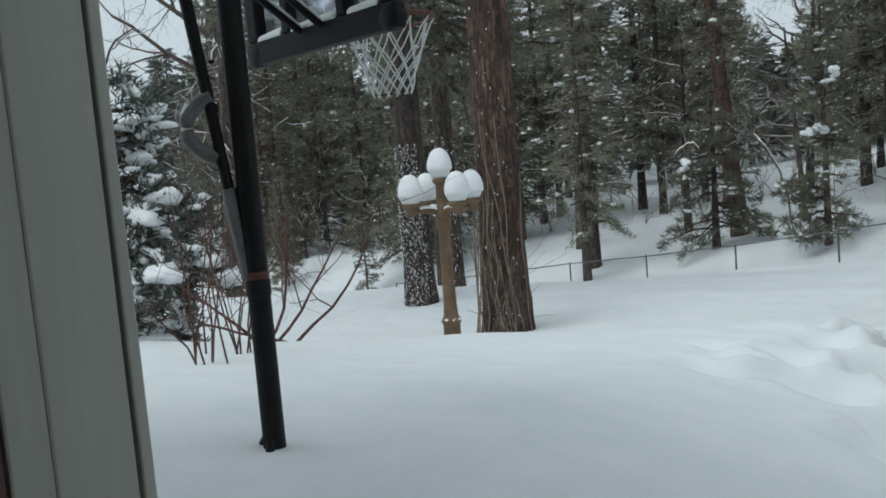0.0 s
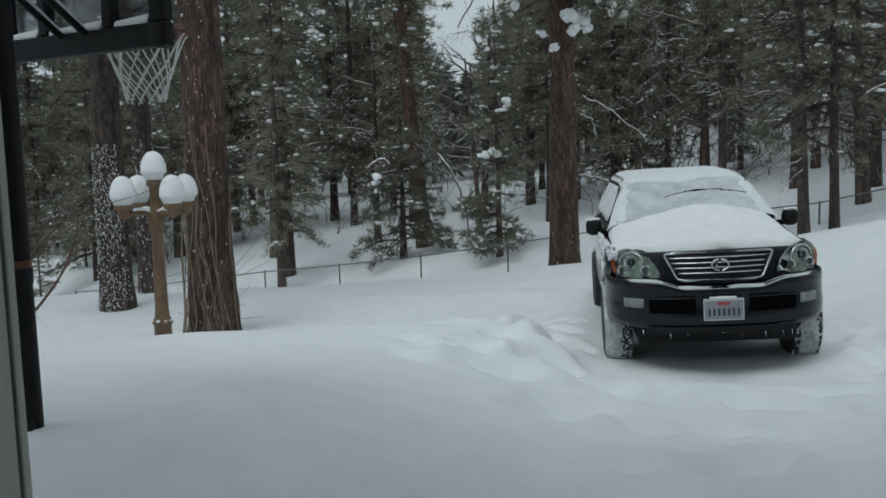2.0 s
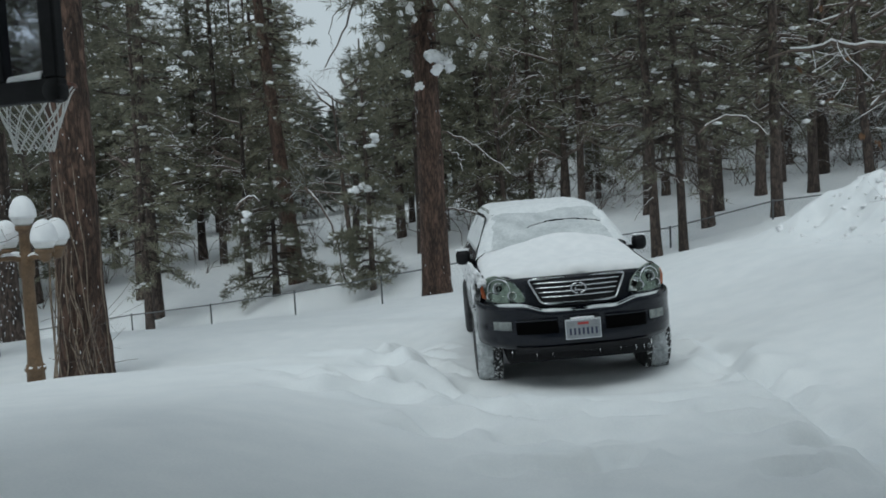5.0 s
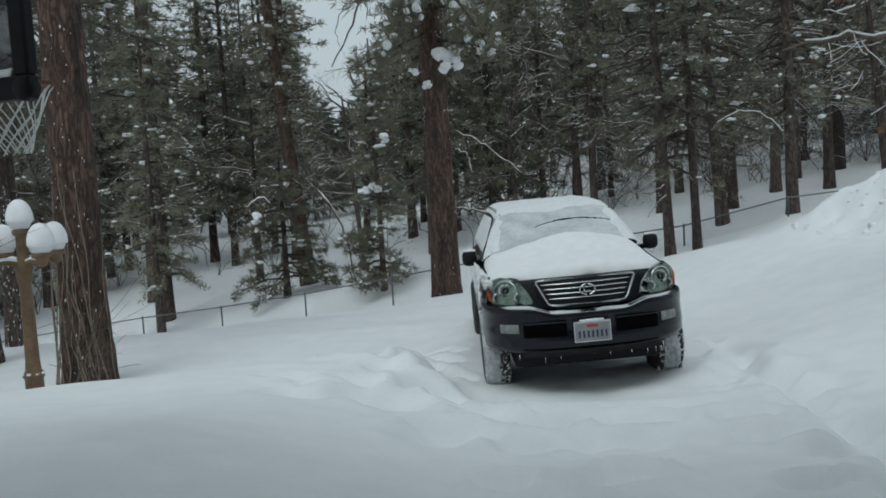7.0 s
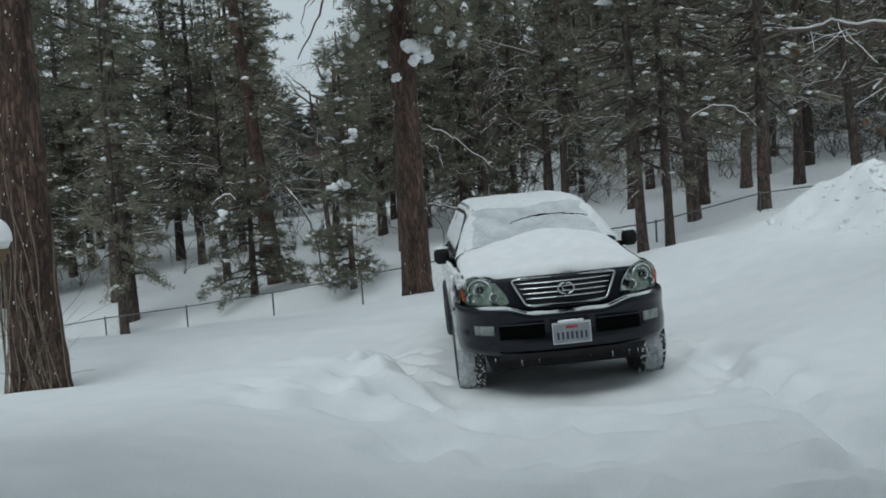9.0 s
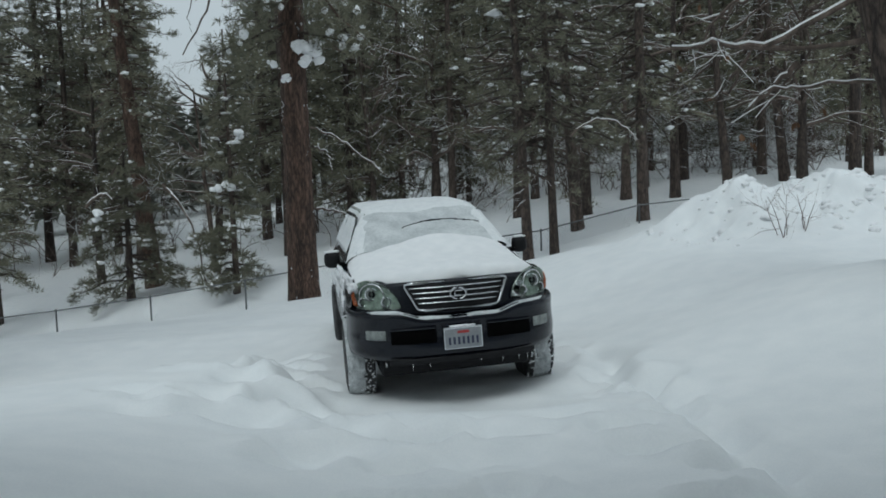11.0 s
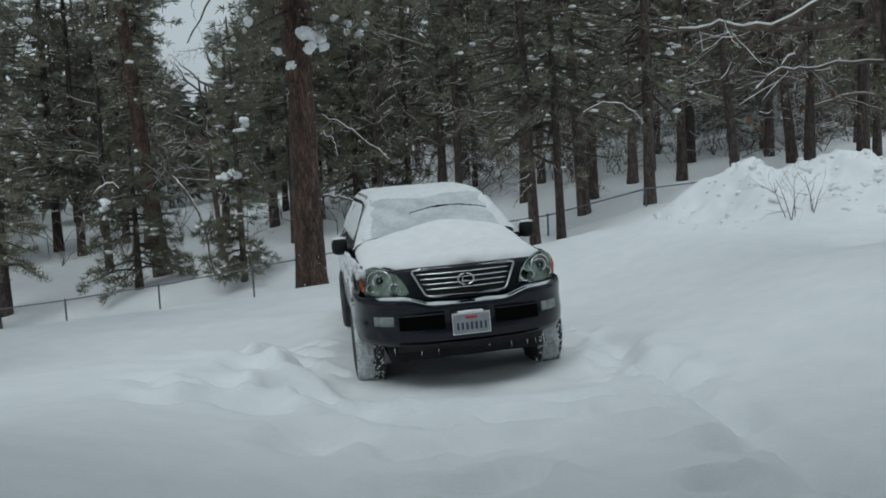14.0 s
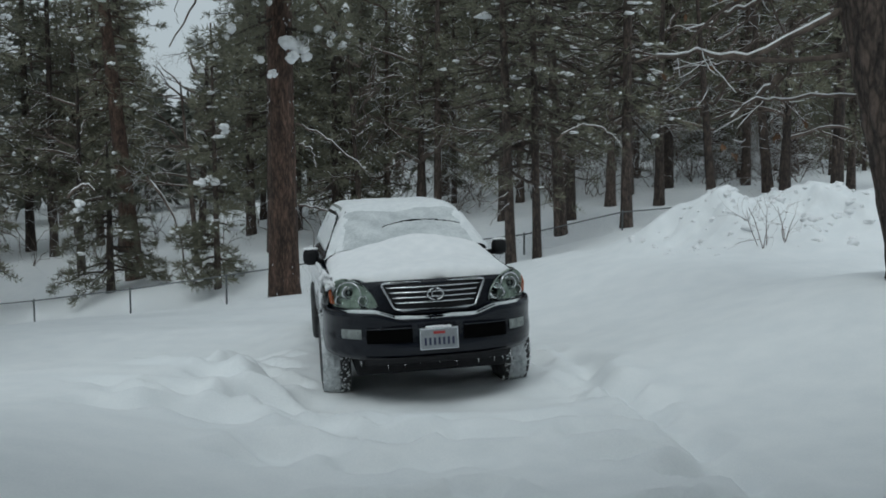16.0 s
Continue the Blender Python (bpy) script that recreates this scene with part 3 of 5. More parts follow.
# slim trunks right of the car and the leaning one
for n, (x, y, h, r, base, lean) in enumerate(((4.6, 15.3, 17, 0.14, 2.6, (-0.6, 0)), (5.3, 15.2, 15, 0.12, 3.2, (-0.3, 0)), (7.0, 18.3, 18, 0.19, 3.4, (-1.0, 0)), (8.6, 17.0, 17, 0.17, 3.0, (-0.2, 0)))):
    conifer("pine_tree", x, y, h, r, base, 2.3, 31 + n, "slim dark-barked pine by the wire fence", lean=lean, density=0.6, snow=0.14, group="slim pines by the fence", sides=14, rings=40)
conifer("pine_tree", -7.0, 27.0, 21, 0.33, 6.5, 1.9, 36, "leaning old pine with brown bark", BARK_RED, lean=(-1.6, 0), sides=18, rings=60, density=0.7, snow=0.15)
conifer("pine_tree", -11.9, 24.5, 20, 0.22, 4.5, 2.6, 37, "dark pine beyond the wire fence", density=0.7, snow=0.12)


# ---- the woods beyond the fence ----
def woods():
    kinds = []
    for n, (h, r, base, reach) in enumerate(((17, 0.20, 2.8, 2.6), (20, 0.24, 4.0, 2.8), (14, 0.15, 1.3, 2.2), (19, 0.20, 4.4, 2.5), (11, 0.12, 0.6, 2.0))):
        kinds.append(conifer("pine_tree", (-19.5, 14.5, -18.5, 16, -22)[n], (26, 27, 33, 34, 28)[n], h, r, base, reach, 50 + n, "dark green pine dusted with snow in the woods",
                             group="pines in the woods", count=8, needle=0.30, width=0.04, density=0.80, snow=0.27, snow_size=0.050, sides=9, rings=12))
    rng = random.Random(8)
    for x, y, n in ((0.6, 27.0, 2), (2.9, 29.0, 2), (4.6, 26.6, 3), (1.6, 31.0, 2), (6.2, 31.5, 2), (8.4, 28.0, 3), (12.4, 26.0, 3), (17.5, 26.0, 1), (19.5, 22.0, 0), (11.5, 31.5, 0), (18.5, 31.0, 2), (16.5, 18.4, 3)):
        copy_thing(kinds[n], Matrix.Translation((x, y, ground_z(x, y))) @ Matrix.Rotation(rng.uniform(0, 6.28), 4, "Z") @ Matrix.Scale(rng.uniform(0.75, 1.0), 4))
    taken = [(-7, 27), (-11.9, 24.5), (7, 18.3), (8.6, 17), (-14, 26), (14.5, 25), (-15.5, 33), (16, 34), (-17, 27)]
    for x, y, n in ((-9.0, 36.0, 1), (-12.5, 37.5, 0), (-16.0, 36.0, 1), (-19.5, 38.5, 3), (-14.5, 41.0, 1), (-18.0, 43.0, 0), (-11.0, 40.5, 3), (-22.5, 41.0, 1), (1.2, 35.0, 1), (-1.2, 38.0, 0)):
        copy_thing(kinds[n], Matrix.Translation((x, y, ground_z(x, y))) @ Matrix.Rotation(rng.uniform(0, 6.28), 4, "Z") @ Matrix.Scale(rng.uniform(0.9, 1.1), 4))
        taken.append((x, y))
    made = 0
    for _ in range(4000):
        if made >= 100:
            break
        y = rng.uniform(21, 62)
        x = rng.uniform(-0.95, 0.75) * (y + 10)
        if y < fence_y(x) + 3 or any((x - p) ** 2 + (y - q) ** 2 < (2.3 if y < 40 else 2.0) ** 2 for p, q in taken):
            continue
        if y < 27 and -9 < x < 0.5 or y < 34 and -0.47 < (x + 1.3) / (y + 7) < -0.02 or y < 30 and x > 0 or y > 26 and -0.165 < (x + 1.3) / (y + 7) < -0.065:
            continue
        taken.append((x, y))
        k = rng.choice([kinds[0], kinds[1], kinds[3]] if y < 33 else kinds)
        s = rng.uniform(0.8, 1.15)
        copy_thing(k, Matrix.Translation((x, y, ground_z(x, y))) @ Matrix.Rotation(rng.uniform(0, 6.28), 4, "Z") @ Matrix.Scale(s, 4))
        made += 1
    # low young growth on the western side
    for _ in range(46):
        y = rng.uniform(25.5, 44)
        x = rng.uniform(-1.0, -0.52) * (y + 9)
        copy_thing(kinds[rng.choice((2, 4, 4))], Matrix.Translation((x, y, ground_z(x, y))) @ Matrix.Rotation(rng.uniform(0, 6.28), 4, "Z") @ Matrix.Scale(rng.uniform(0.30, 0.62), 4))


woods()


def far_woods():
    """Hundreds of far conifers on the hill as one mass."""
    rng = np.random.default_rng(77)
    P, A, T, S, Z = [], [], [], [], []
    for _ in range(250):
        y = rng.uniform(58, 120)
        x = rng.uniform(-1.0, 0.85) * (y + 12)
        z0, h = ground_z(x, y), rng.uniform(10, 19)
        if -0.175 < (x + 1.3) / (y + 7) < -0.06:
            h = rng.uniform(7, 11)
        T.append(tube([(x, y, z0 - 0.5), (x + rng.normal(0, 0.3), y, z0 + h)], [0.24, 0.06], 5, cap=False))
        n = 110
        u = rng.random(n) ** 0.8
        rad = 2.6 * (1 - u) ** 0.7 * np.sqrt(rng.random(n)) + 0.1
        a = rng.uniform(0, 6.28, n)
        q = np.stack([x + rad * np.cos(a), y + rad * np.sin(a), z0 + h * (0.10 + 0.9 * u) - 0.2 * rad], -1)
        P.append(q)
        A.append(np.stack([np.cos(a), np.sin(a), 0 * a - 0.2], -1))
        m = rng.random(n) < 0.16
        S.append(q[m] + np.array([0, 0, 0.2]))
        Z.append(rng.uniform(0.12, 0.36, (m.sum(), 1)) * np.array([[1.4, 1.4, 0.6]]))
    tree = tagged(empty("far_woods"), "far snowy conifer woods on the hillside", "woods", kind="stuff")
    for o in (part("trunks", merge(T), BARK_DARK, tree), part("crowns", blades(np.concatenate(P), np.concatenate(A), 5, 1.5, 0.38, rng, 0.55), NEEDLE_FAR, tree, smooth=False),
              part("snow", blobs(np.concatenate(S), np.concatenate(Z), rng), SNOW_SOFT, tree)):
        tagged(o, kind="stuff")


far_woods()


def brush():
    """Grey leafless undergrowth among the trunks."""
    rng = np.random.default_rng(91)
    out, sn = [], []
    for n in range(240):
        y = rng.uniform(21, 44) if n < 160 else rng.uniform(23.5, 36)
        x = rng.uniform(-0.9, 0.7) * (y + 8) if n < 160 else rng.uniform(0.15, 0.62) * (y + 6)
        if y < fence_y(x) + 1.5 or y < 29 and -0.46 < (x + 1.3) / (y + 7) < -0.02 or y < 26 and x > 0:
            continue
        z = ground_z(x, y)
        for _ in range(3):
            bare_branching(rng, (x, y, z - 0.1), (rng.normal(0, 0.45), rng.normal(0, 0.45), 1), rng.uniform(1.2, 4.4), 0.018, 3, out, sn, 0.8)
    ob = tagged(empty("undergrowth"), "grey leafless brush lined with snow among the trunks", "brush", kind="stuff")
    tagged(part("twigs", merge(out), TWIG, ob), kind="stuff")
    tagged(part("snow", merge(sn), SNOW_SOFT, ob), kind="stuff")


brush()


# ---- the oak with snowy limbs at the edge of the yard ----
def oak(x, y):
    rng = np.random.default_rng(19)
    ob = tagged(empty("oak_tree", pose(x, y, ground_z(x, y))), "dark leaning oak with bare snow-lined limbs", "tree")
    part("trunk", trunk_mesh(9, 0.30, rng, 32, 70, (-1.75, 0.9), 0.07, 0.5), BARK_DARK, ob)
    sn, ends = [], []
    for z, d, ln, r in ((2.3, (-1, 0.8, -0.02), 1.5, 0.035), (3.05, (-1, 0.55, -0.25), 2.0, 0.055), (3.3, (-0.7, 1.0, 0.05), 1.9, 0.05), (3.75, (-1, 0.3, -0.05), 2.1, 0.05), (4.3, (-0.9, 0.8, 0.1), 2.0, 0.05), (4.2, (0.9, 0.4, 0.3), 2.4, 0.07), (5.5, (-0.3, -0.5, 0.6), 2.4, 0.07)):
        out = []
        bare_branching(rng, (-1.75 * z / 9, 0.9 * z / 9, z), d, ln, r, 3, out, sn, 0.5, 3, 0.05)
        part("limb", merge(out), TWIG, ob)
        ends += [v[0][-1] for v in out]
    tagged(part("snow", merge(sn), SNOW_SOFT, ob, "lines of snow on the limbs"), kind="stuff")
    tips = np.array(ends)
    tips = tips[rng.random(len(tips)) < 0.22]
    tagged(part("withered_foliage", blades(tips, np.tile((0, 0, -1.0), (len(tips), 1)), 4, 0.10, 0.05, rng, 0.8), LEAF_DEAD, ob, "few withered brown leaves", smooth=False), kind="stuff")
    return ob


oak(5.0, 0.60)


# ---- wire fence ----
def chain_link_fence():
    ob = tagged(empty("chain_link_fence"), "low grey chain-link fence half buried in snow", "fence")
    xs = [-6.1 - 3.03 * k for k in range(5, -1, -1)] + [-3.15, -0.1, 2.7, 5.5, 8.2, 11.0, 13.9]
    tops = []
    for x in xs:
        y = fence_y(x)
        z = ground_z(x, y)
        top = z + float(np.interp(x, (-12, -6, -3, 1, 5.5, 9), (0.72, 0.76, 0.90, 0.85, 0.58, 0.50)))
        part("post", lathe([(0.028, 0), (0.028, top - z + 0.3), (0.034, top - z + 0.3), (0.034, top - z + 0.33), (0.012, top - z + 0.36)], 8, (x, y, z - 0.3)), GALV, ob)
        tops.append((x, y, top))
    part("top_rail", tube(tops, 0.022, 6), GALV, ob)
    wires = []
    for a, b in zip(tops[:-1], tops[1:]):
        n = 34
        for i in range(n):
            for d in (1, -1):
                s0, s1 = i / n, (i + d * 6) / n
                if not 0 <= s1 <= 1:
                    continue
                p = [a[c] + (b[c] - a[c]) * s0 for c in range(3)]
                q = [a[c] + (b[c] - a[c]) * s1 for c in range(3)]
                wires.append(tube([(p[0], p[1], p[2] - 0.85), (q[0], q[1], q[2])], 0.0018, 3, cap=False))
    tagged(part("wire_mesh", merge(wires), GALV, ob), kind="stuff")


chain_link_fence()


# ---- the parked car ----
CAR = pose(-0.03, 0, 0, 0, -2.2, 0)


def grid_mesh(fn, nu, nv):
    """A sheet from fn(u, v) with u and v from 0 to 1."""
    v = [fn(i / nu, j / nv) for j in range(nv + 1) for i in range(nu + 1)]
    f = [[j * (nu + 1) + i, j * (nu + 1) + i + 1, (j + 1) * (nu + 1) + i + 1, (j + 1) * (nu + 1) + i] for j in range(nv) for i in range(nu)]
    return v, f


def slab(fn, nu, nv, thick):
    """A sheet with a back side thick(u, v) behind it, closed all round."""
    n = (nu + 1) * (nv + 1)
    v, f = grid_mesh(fn, nu, nv)
    back = []
    for j in range(nv + 1):
        for i in range(nu + 1):
            p, d = v[j * (nu + 1) + i], thick(i / nu, j / nv)
            back.append((p[0] + d[0], p[1] + d[1], p[2] + d[2]))
    g = f + [[k + n for k in q[::-1]] for q in f]
    rim = [i for i in range(nu + 1)] + [j * (nu + 1) + nu for j in range(1, nv + 1)] + [nv * (nu + 1) + i for i in range(nu - 1, -1, -1)] + [j * (nu + 1) for j in range(nv - 1, 0, -1)]
    for a, b in zip(rim, rim[1:] + rim[:1]):
        g.append([b, a, a + n, b + n])
    return v + back, g


def bumper_y(x):
    return 0.62 * (1 - math.sqrt(max(0.0, 1 - (abs(x) / 0.937) ** 4)))


def nose_y(x, z):
    return 0.10 + 0.36 * (abs(x) / 0.9) ** 2.4 + 0.16 * (z - 0.85)


def hood_z(x, y):
    return 1.155 + 0.10 * min(1, max(0, (y - 0.25) / 1.3)) - 0.07 * (abs(x) / 0.85) ** 3 - 0.10 * max(0, 0.42 - y) / 0.2


def outline_patch(points, depth_fn, thickness, steps=6):
    """A flat-outlined piece whose front follows depth_fn(x, z)."""
    p = np.array(points, float)
    c = p.mean(0)
    v, f, n = [], [], len(p)
    for k in range(steps + 1):
        q = c + (p - c) * k / steps
        v += [(x, depth_fn(x, z), z) for x, z in q]
    for k in range(steps):
        for i in range(n):
            j = (i + 1) % n
            f.append([k * n + i, (k + 1) * n + i, (k + 1) * n + j, k * n + j])
    m = len(v)
    v += [(x, depth_fn(x, z) + thickness, z) for x, z in p]
    f += [[steps * n + i, m + i, m + (i + 1) % n, steps * n + (i + 1) % n] for i in range(n)]
    f.append([m + i for i in range(n)])
    return v, f


def rounded(points, r=0.25, n=3):
    """Cuts the corners of an outline into arcs."""
    p, out = np.array(points, float), []
    for i in range(len(p)):
        a, b, c = p[i - 1], p[i], p[(i + 1) % len(p)]
        s, e = b + (a - b) * r, b + (c - b) * r
        for k in range(n + 1):
            t = k / n
            out.append(tuple((1 - t) ** 2 * s + 2 * t * (1 - t) * b + t * t * e))
    return out


def ring(cx, cy, cz, rx, rz, r, n=24, tilt=0.0):
    t = np.linspace(0, 2 * np.pi, n + 1)
    return tube(np.stack([cx + rx * np.cos(t), cy + tilt * rz * np.sin(t), cz + rz * np.sin(t)], -1), r, 6, cap=False)


def car_body():
    ys = [0.50 + 0.047 * i for i in range(91)]
    v, f, m = [], [], None
    for y in ys:
        w = float(np.interp(y, (0.28, 0.45, 0.7, 1.0, 4.0, 4.5, 4.73), (0.80, 0.885, 0.925, 0.937, 0.937, 0.905, 0.86)))
        top = hood_z(0, y) if y < 1.55 else 1.27
        arch = max([0.39 + math.sqrt(max(0, 0.47 ** 2 - (y - ya) ** 2)) if abs(y - ya) < 0.47 else 0 for ya in (0.95, 3.74)])
        half = [(0, 0.50), (w - 0.26, 0.50), (w - 0.24, max(0.50, arch)), (w - 0.02, max(0.52, arch)), (w, max(0.74, arch)), (w + 0.004, max(0.88, arch + 0.02)), (w - 0.01, 0.98), (w - 0.05, top - 0.10), (w - 0.13, top - 0.045), (w - 0.4, top - 0.005), (0, top)]
        pts = half + [(-x, z) for x, z in half[-2:0:-1]]
        m = len(pts)
        v += [(x, y, z) for x, z in pts]
    for i in range(len(ys) - 1):
        for k in range(m):
            k2 = (k + 1) % m
            f.append([i * m + k, i * m + k2, (i + 1) * m + k2, (i + 1) * m + k])
    f.append(list(range(m)))
    f.append([(len(ys) - 1) * m + k for k in range(m)][::-1])
    return v, f


def wheel(car, x, y, front):
    side = -1 if x < 0 else 1
    w = empty("wheel", pose(x, y, 0.39, 0, 90, 0))
    w.parent = car
    prof = [(0.24, -0.12), (0.30, -0.13), (0.36, -0.122), (0.383, -0.10), (0.385, 0.0), (0.383, 0.10), (0.36, 0.122), (0.30, 0.13), (0.24, 0.12)]
    pieces = [lathe(prof, 40)]
    for k in range(44):
        a = 2 * math.pi * k / 44
        for j, off in ((-0.085, 0.0), (-0.03, 0.5), (0.03, 0.0), (0.085, 0.5)):
            b = a + off * 2 * math.pi / 44
            v, fc = [], [[0, 1, 2, 3], [7, 6, 5, 4], [0, 4, 5, 1], [1, 5, 6, 2], [2, 6, 7, 3], [3, 7, 4, 0]]
            for r in (0.380, 0.392):
                for da, dz in ((-0.048, -0.021), (0.048, -0.021), (0.048, 0.021), (-0.048, 0.021)):
                    v.append((r * math.cos(b + da), r * math.sin(b + da), j + dz))
            pieces.append((v, fc))
    part("tyre", merge(pieces), RUBBER, w, "black tyre with snow packed in its tread", smooth=False)
    part("rim", lathe([(0.01, 0.085 * side), (0.05, 0.09 * side), (0.07, 0.07 * side), (0.21, 0.08 * side), (0.235, 0.115 * side), (0.245, 0.115 * side), (0.245, 0)], 24), SILVER, w)
    if front:
        rng = np.random.default_rng(3 + side)
        n = 1100
        a, z = rng.uniform(0, 6.28, n), rng.uniform(-0.12, 0.12, n)
        part("packed_snow", blobs(np.stack([0.386 * np.cos(a), 0.386 * np.sin(a), z], -1), rng.uniform(0.004, 0.013, (n, 1)) * np.ones((1, 3)), rng), SNOW_CRUST, w)
        inner = 0.03 if side < 0 else 0.07

        def shell(u, v):
            a = math.radians(-168 + 150 * u)
            edge = 0.126 if side < 0 else 0.085
            zz = side * (edge - (edge + inner) * v)
            lump = float(wave_noise(a * 1.3 + side * 5, zz * 4, 0.11)) + 0.7 * float(wave_noise(a + 3, zz * 3, 0.05))
            r = 0.395 + 0.010 * lump + 0.010 * math.sin(math.pi * v) * math.sin(math.pi * u)
            return (r * math.cos(a), r * math.sin(a), zz)
        part("snow_crust", slab(shell, 60, 14, lambda u, v: (-0.02 * math.cos(math.radians(-168 + 150 * u)), -0.02 * math.sin(math.radians(-168 + 150 * u)), 0)), TYRE_CRUST, w, "crust of grey snow on the tread")


def build_car():
    car = tagged(empty("car", CAR), "dark blue sport utility vehicle parked in the snow", "car")
    part("body", car_body(), PAINT, car)
    part("underbody", box(-0.68, 0.68, 0.35, 4.4, 0.30, 0.52, 0.03), PLASTIC, car)
    # cabin
    bm = bmesh.new()
    base = [bm.verts.new(p) for p in ((-0.83, 1.50, 1.25), (0.83, 1.50, 1.25), (0.83, 4.68, 1.25), (-0.83, 4.68, 1.25))]
    top = [bm.verts.new(p) for p in ((-0.61, 2.42, 1.66), (0.63, 2.42, 1.66), (0.64, 4.45, 1.67), (-0.62, 4.45, 1.67))]
    bm.faces.new(base[::-1])
    bm.faces.new(top)
    for i in range(4):
        bm.faces.new((base[i], base[(i + 1) % 4], top[(i + 1) % 4], top[i]))
    bmesh.ops.bevel(bm, geom=bm.edges[:], offset=0.05, segments=3, profile=0.5, affect="EDGES")
    part("cabin", bm, PAINT, car)
    ws = lambda u, v: (((u - 0.5) * 2) * (0.76 - 0.18 * v), 1.535 + 0.87 * v - 0.006, 1.275 + 0.385 * v + 0.006)
    part("windshield", slab(ws, 12, 8, lambda u, v: (0, 0.010, -0.018)), CAR_GLASS, car)
    for side in (-1, 1):
        for y0, y1 in ((1.95, 2.75), (2.80, 3.60), (3.65, 4.35)):
            def pane(u, v, side=side, y0=y0, y1=y1):
                a = y0 + (0.36 if y0 < 2 else 0.0) * v
                return (side * (0.815 - 0.155 * v + 0.008), a + (y1 - a) * u, 1.30 + 0.34 * v)
            part("side_window", slab(pane, 6, 4, lambda u, v, side=side: (-0.014 * side, 0, 0)), CAR_GLASS, car)
        part("roof_rail", tube([(side * 0.60, 2.6, 1.66), (side * 0.60, 2.75, 1.70), (side * 0.60, 4.2, 1.71), (side * 0.60, 4.35, 1.66)], 0.017, 8), SILVER, car)
    # nose panel between the lamps
    part("front_panel", slab(lambda u, v: ((u - 0.5) * 1.70, nose_y((u - 0.5) * 1.70, 0.84 + 0.30 * v), 0.84 + v * (0.30 - 0.04 * (abs(u - 0.5) * 2) ** 3)), 30, 8, lambda u, v: (0, 0.05, 0)), PAINT, car)
    part("hood", slab(lambda u, v: ((u - 0.5) * 1.72, nose_y((u - 0.5) * 1.72, 1.12) + 0.004 + v * (0.75 - nose_y((u - 0.5) * 1.72, 1.12)), max(1.10, hood_z((u - 0.5) * 1.72, nose_y((u - 0.5) * 1.72, 1.12) + v * 0.4)) + 0.004), 30, 8, lambda u, v: (0, 0.0, -0.03)), PAINT, car)
    # bumper
    prof = [(0.14, 1.0), (0.03, 0.985), (0.008, 0.95), (0.0, 0.88), (0.012, 0.78), (0.016, 0.72), (0.016, 0.52), (0.004, 0.42), (0.0, 0.30), (0.015, 0.12), (0.05, 0.03), (0.14, 0.0)]

    def bump(u, v):
        th = (u - 0.5) * math.pi
        x = 0.937 * math.sin(th)
        k = v * (len(prof) - 1)
        i = min(int(k), len(prof) - 2)
        dy, dz = [prof[i][c] + (prof[i + 1][c] - prof[i][c]) * (k - i) for c in (0, 1)]
        top = 0.845 + 0.065 * float(smooth01(0.28, 0.55, abs(x)))
        low = 0.465 + 0.045 * (abs(x) / 0.937) ** 3
        return (x * (1 - 0.10 * dy), bumper_y(x) + dy, low + (top - low) * dz)
    part("bumper", slab(bump, 60, 33, lambda u, v: (0, 0.02, 0)), PAINT, car)

    def on_bumper(x0, x1, z0, z1, out, name, mat, label=""):
        part(name, slab(lambda u, v: (x0 + (x1 - x0) * u, bumper_y(x0 + (x1 - x0) * u) + out, z0 + (z1 - z0) * v), 10, 3, lambda u, v: (0, 0.03, 0)), mat, car, label)
    for sgn in (-1, 1):
        a, b = (0.22, 0.60) if sgn > 0 else (-0.60, -0.22)
        # flat black patch on the bumper skin, coloured as a shaded hole
        on_bumper(a, b, 0.635, 0.750, -0.003, "air_intake", INTAKE_SHADE)
        on_bumper(a, b, 0.752, 0.764, -0.010, "intake_lip", PAINT)
        a, b = (0.64, 0.80) if sgn > 0 else (-0.80, -0.64)
        on_bumper(a, b, 0.675, 0.755, 0.004, "fog_lamp", FOG_GREY, "dull grey fog lamp")
    on_bumper(-0.62, 0.62, 0.455, 0.505, -0.004, "lower_valance", PLASTIC)
    # grille
    gy = lambda x, z: nose_y(x, z) - 0.035
    outer = rounded([(-0.455, 1.125), (0.455, 1.125), (0.345, 0.895), (-0.345, 0.895)], 0.10)
    grille = part("grille", outline_patch(outer, lambda x, z: gy(x, z) + 0.012, 0.05), PLASTIC, car, "black grille with chrome bars")
    loop = np.array([(x, gy(x, z), z) for x, z in outer + outer[:1]])
    part("surround", tube(loop, 0.011, 8, cap=False), CHROME, grille)
    for z in (0.955, 0.998, 1.041, 1.084):
        w = 0.335 + 0.12 * (z - 0.905) / 0.22 - 0.02
        part("slat", slab(lambda u, v, z=z, w=w: ((u - 0.5) * 2 * w, gy((u - 0.5) * 2 * w, z) + 0.004 * v, z - 0.0045 + 0.009 * v), 16, 2, lambda u, v: (0, 0.005, 0)), CHROME, grille)
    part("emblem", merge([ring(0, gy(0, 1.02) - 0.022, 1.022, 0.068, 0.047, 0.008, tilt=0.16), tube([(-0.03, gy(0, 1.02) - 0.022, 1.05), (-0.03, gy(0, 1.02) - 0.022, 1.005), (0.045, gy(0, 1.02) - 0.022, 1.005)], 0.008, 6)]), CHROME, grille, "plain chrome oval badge")
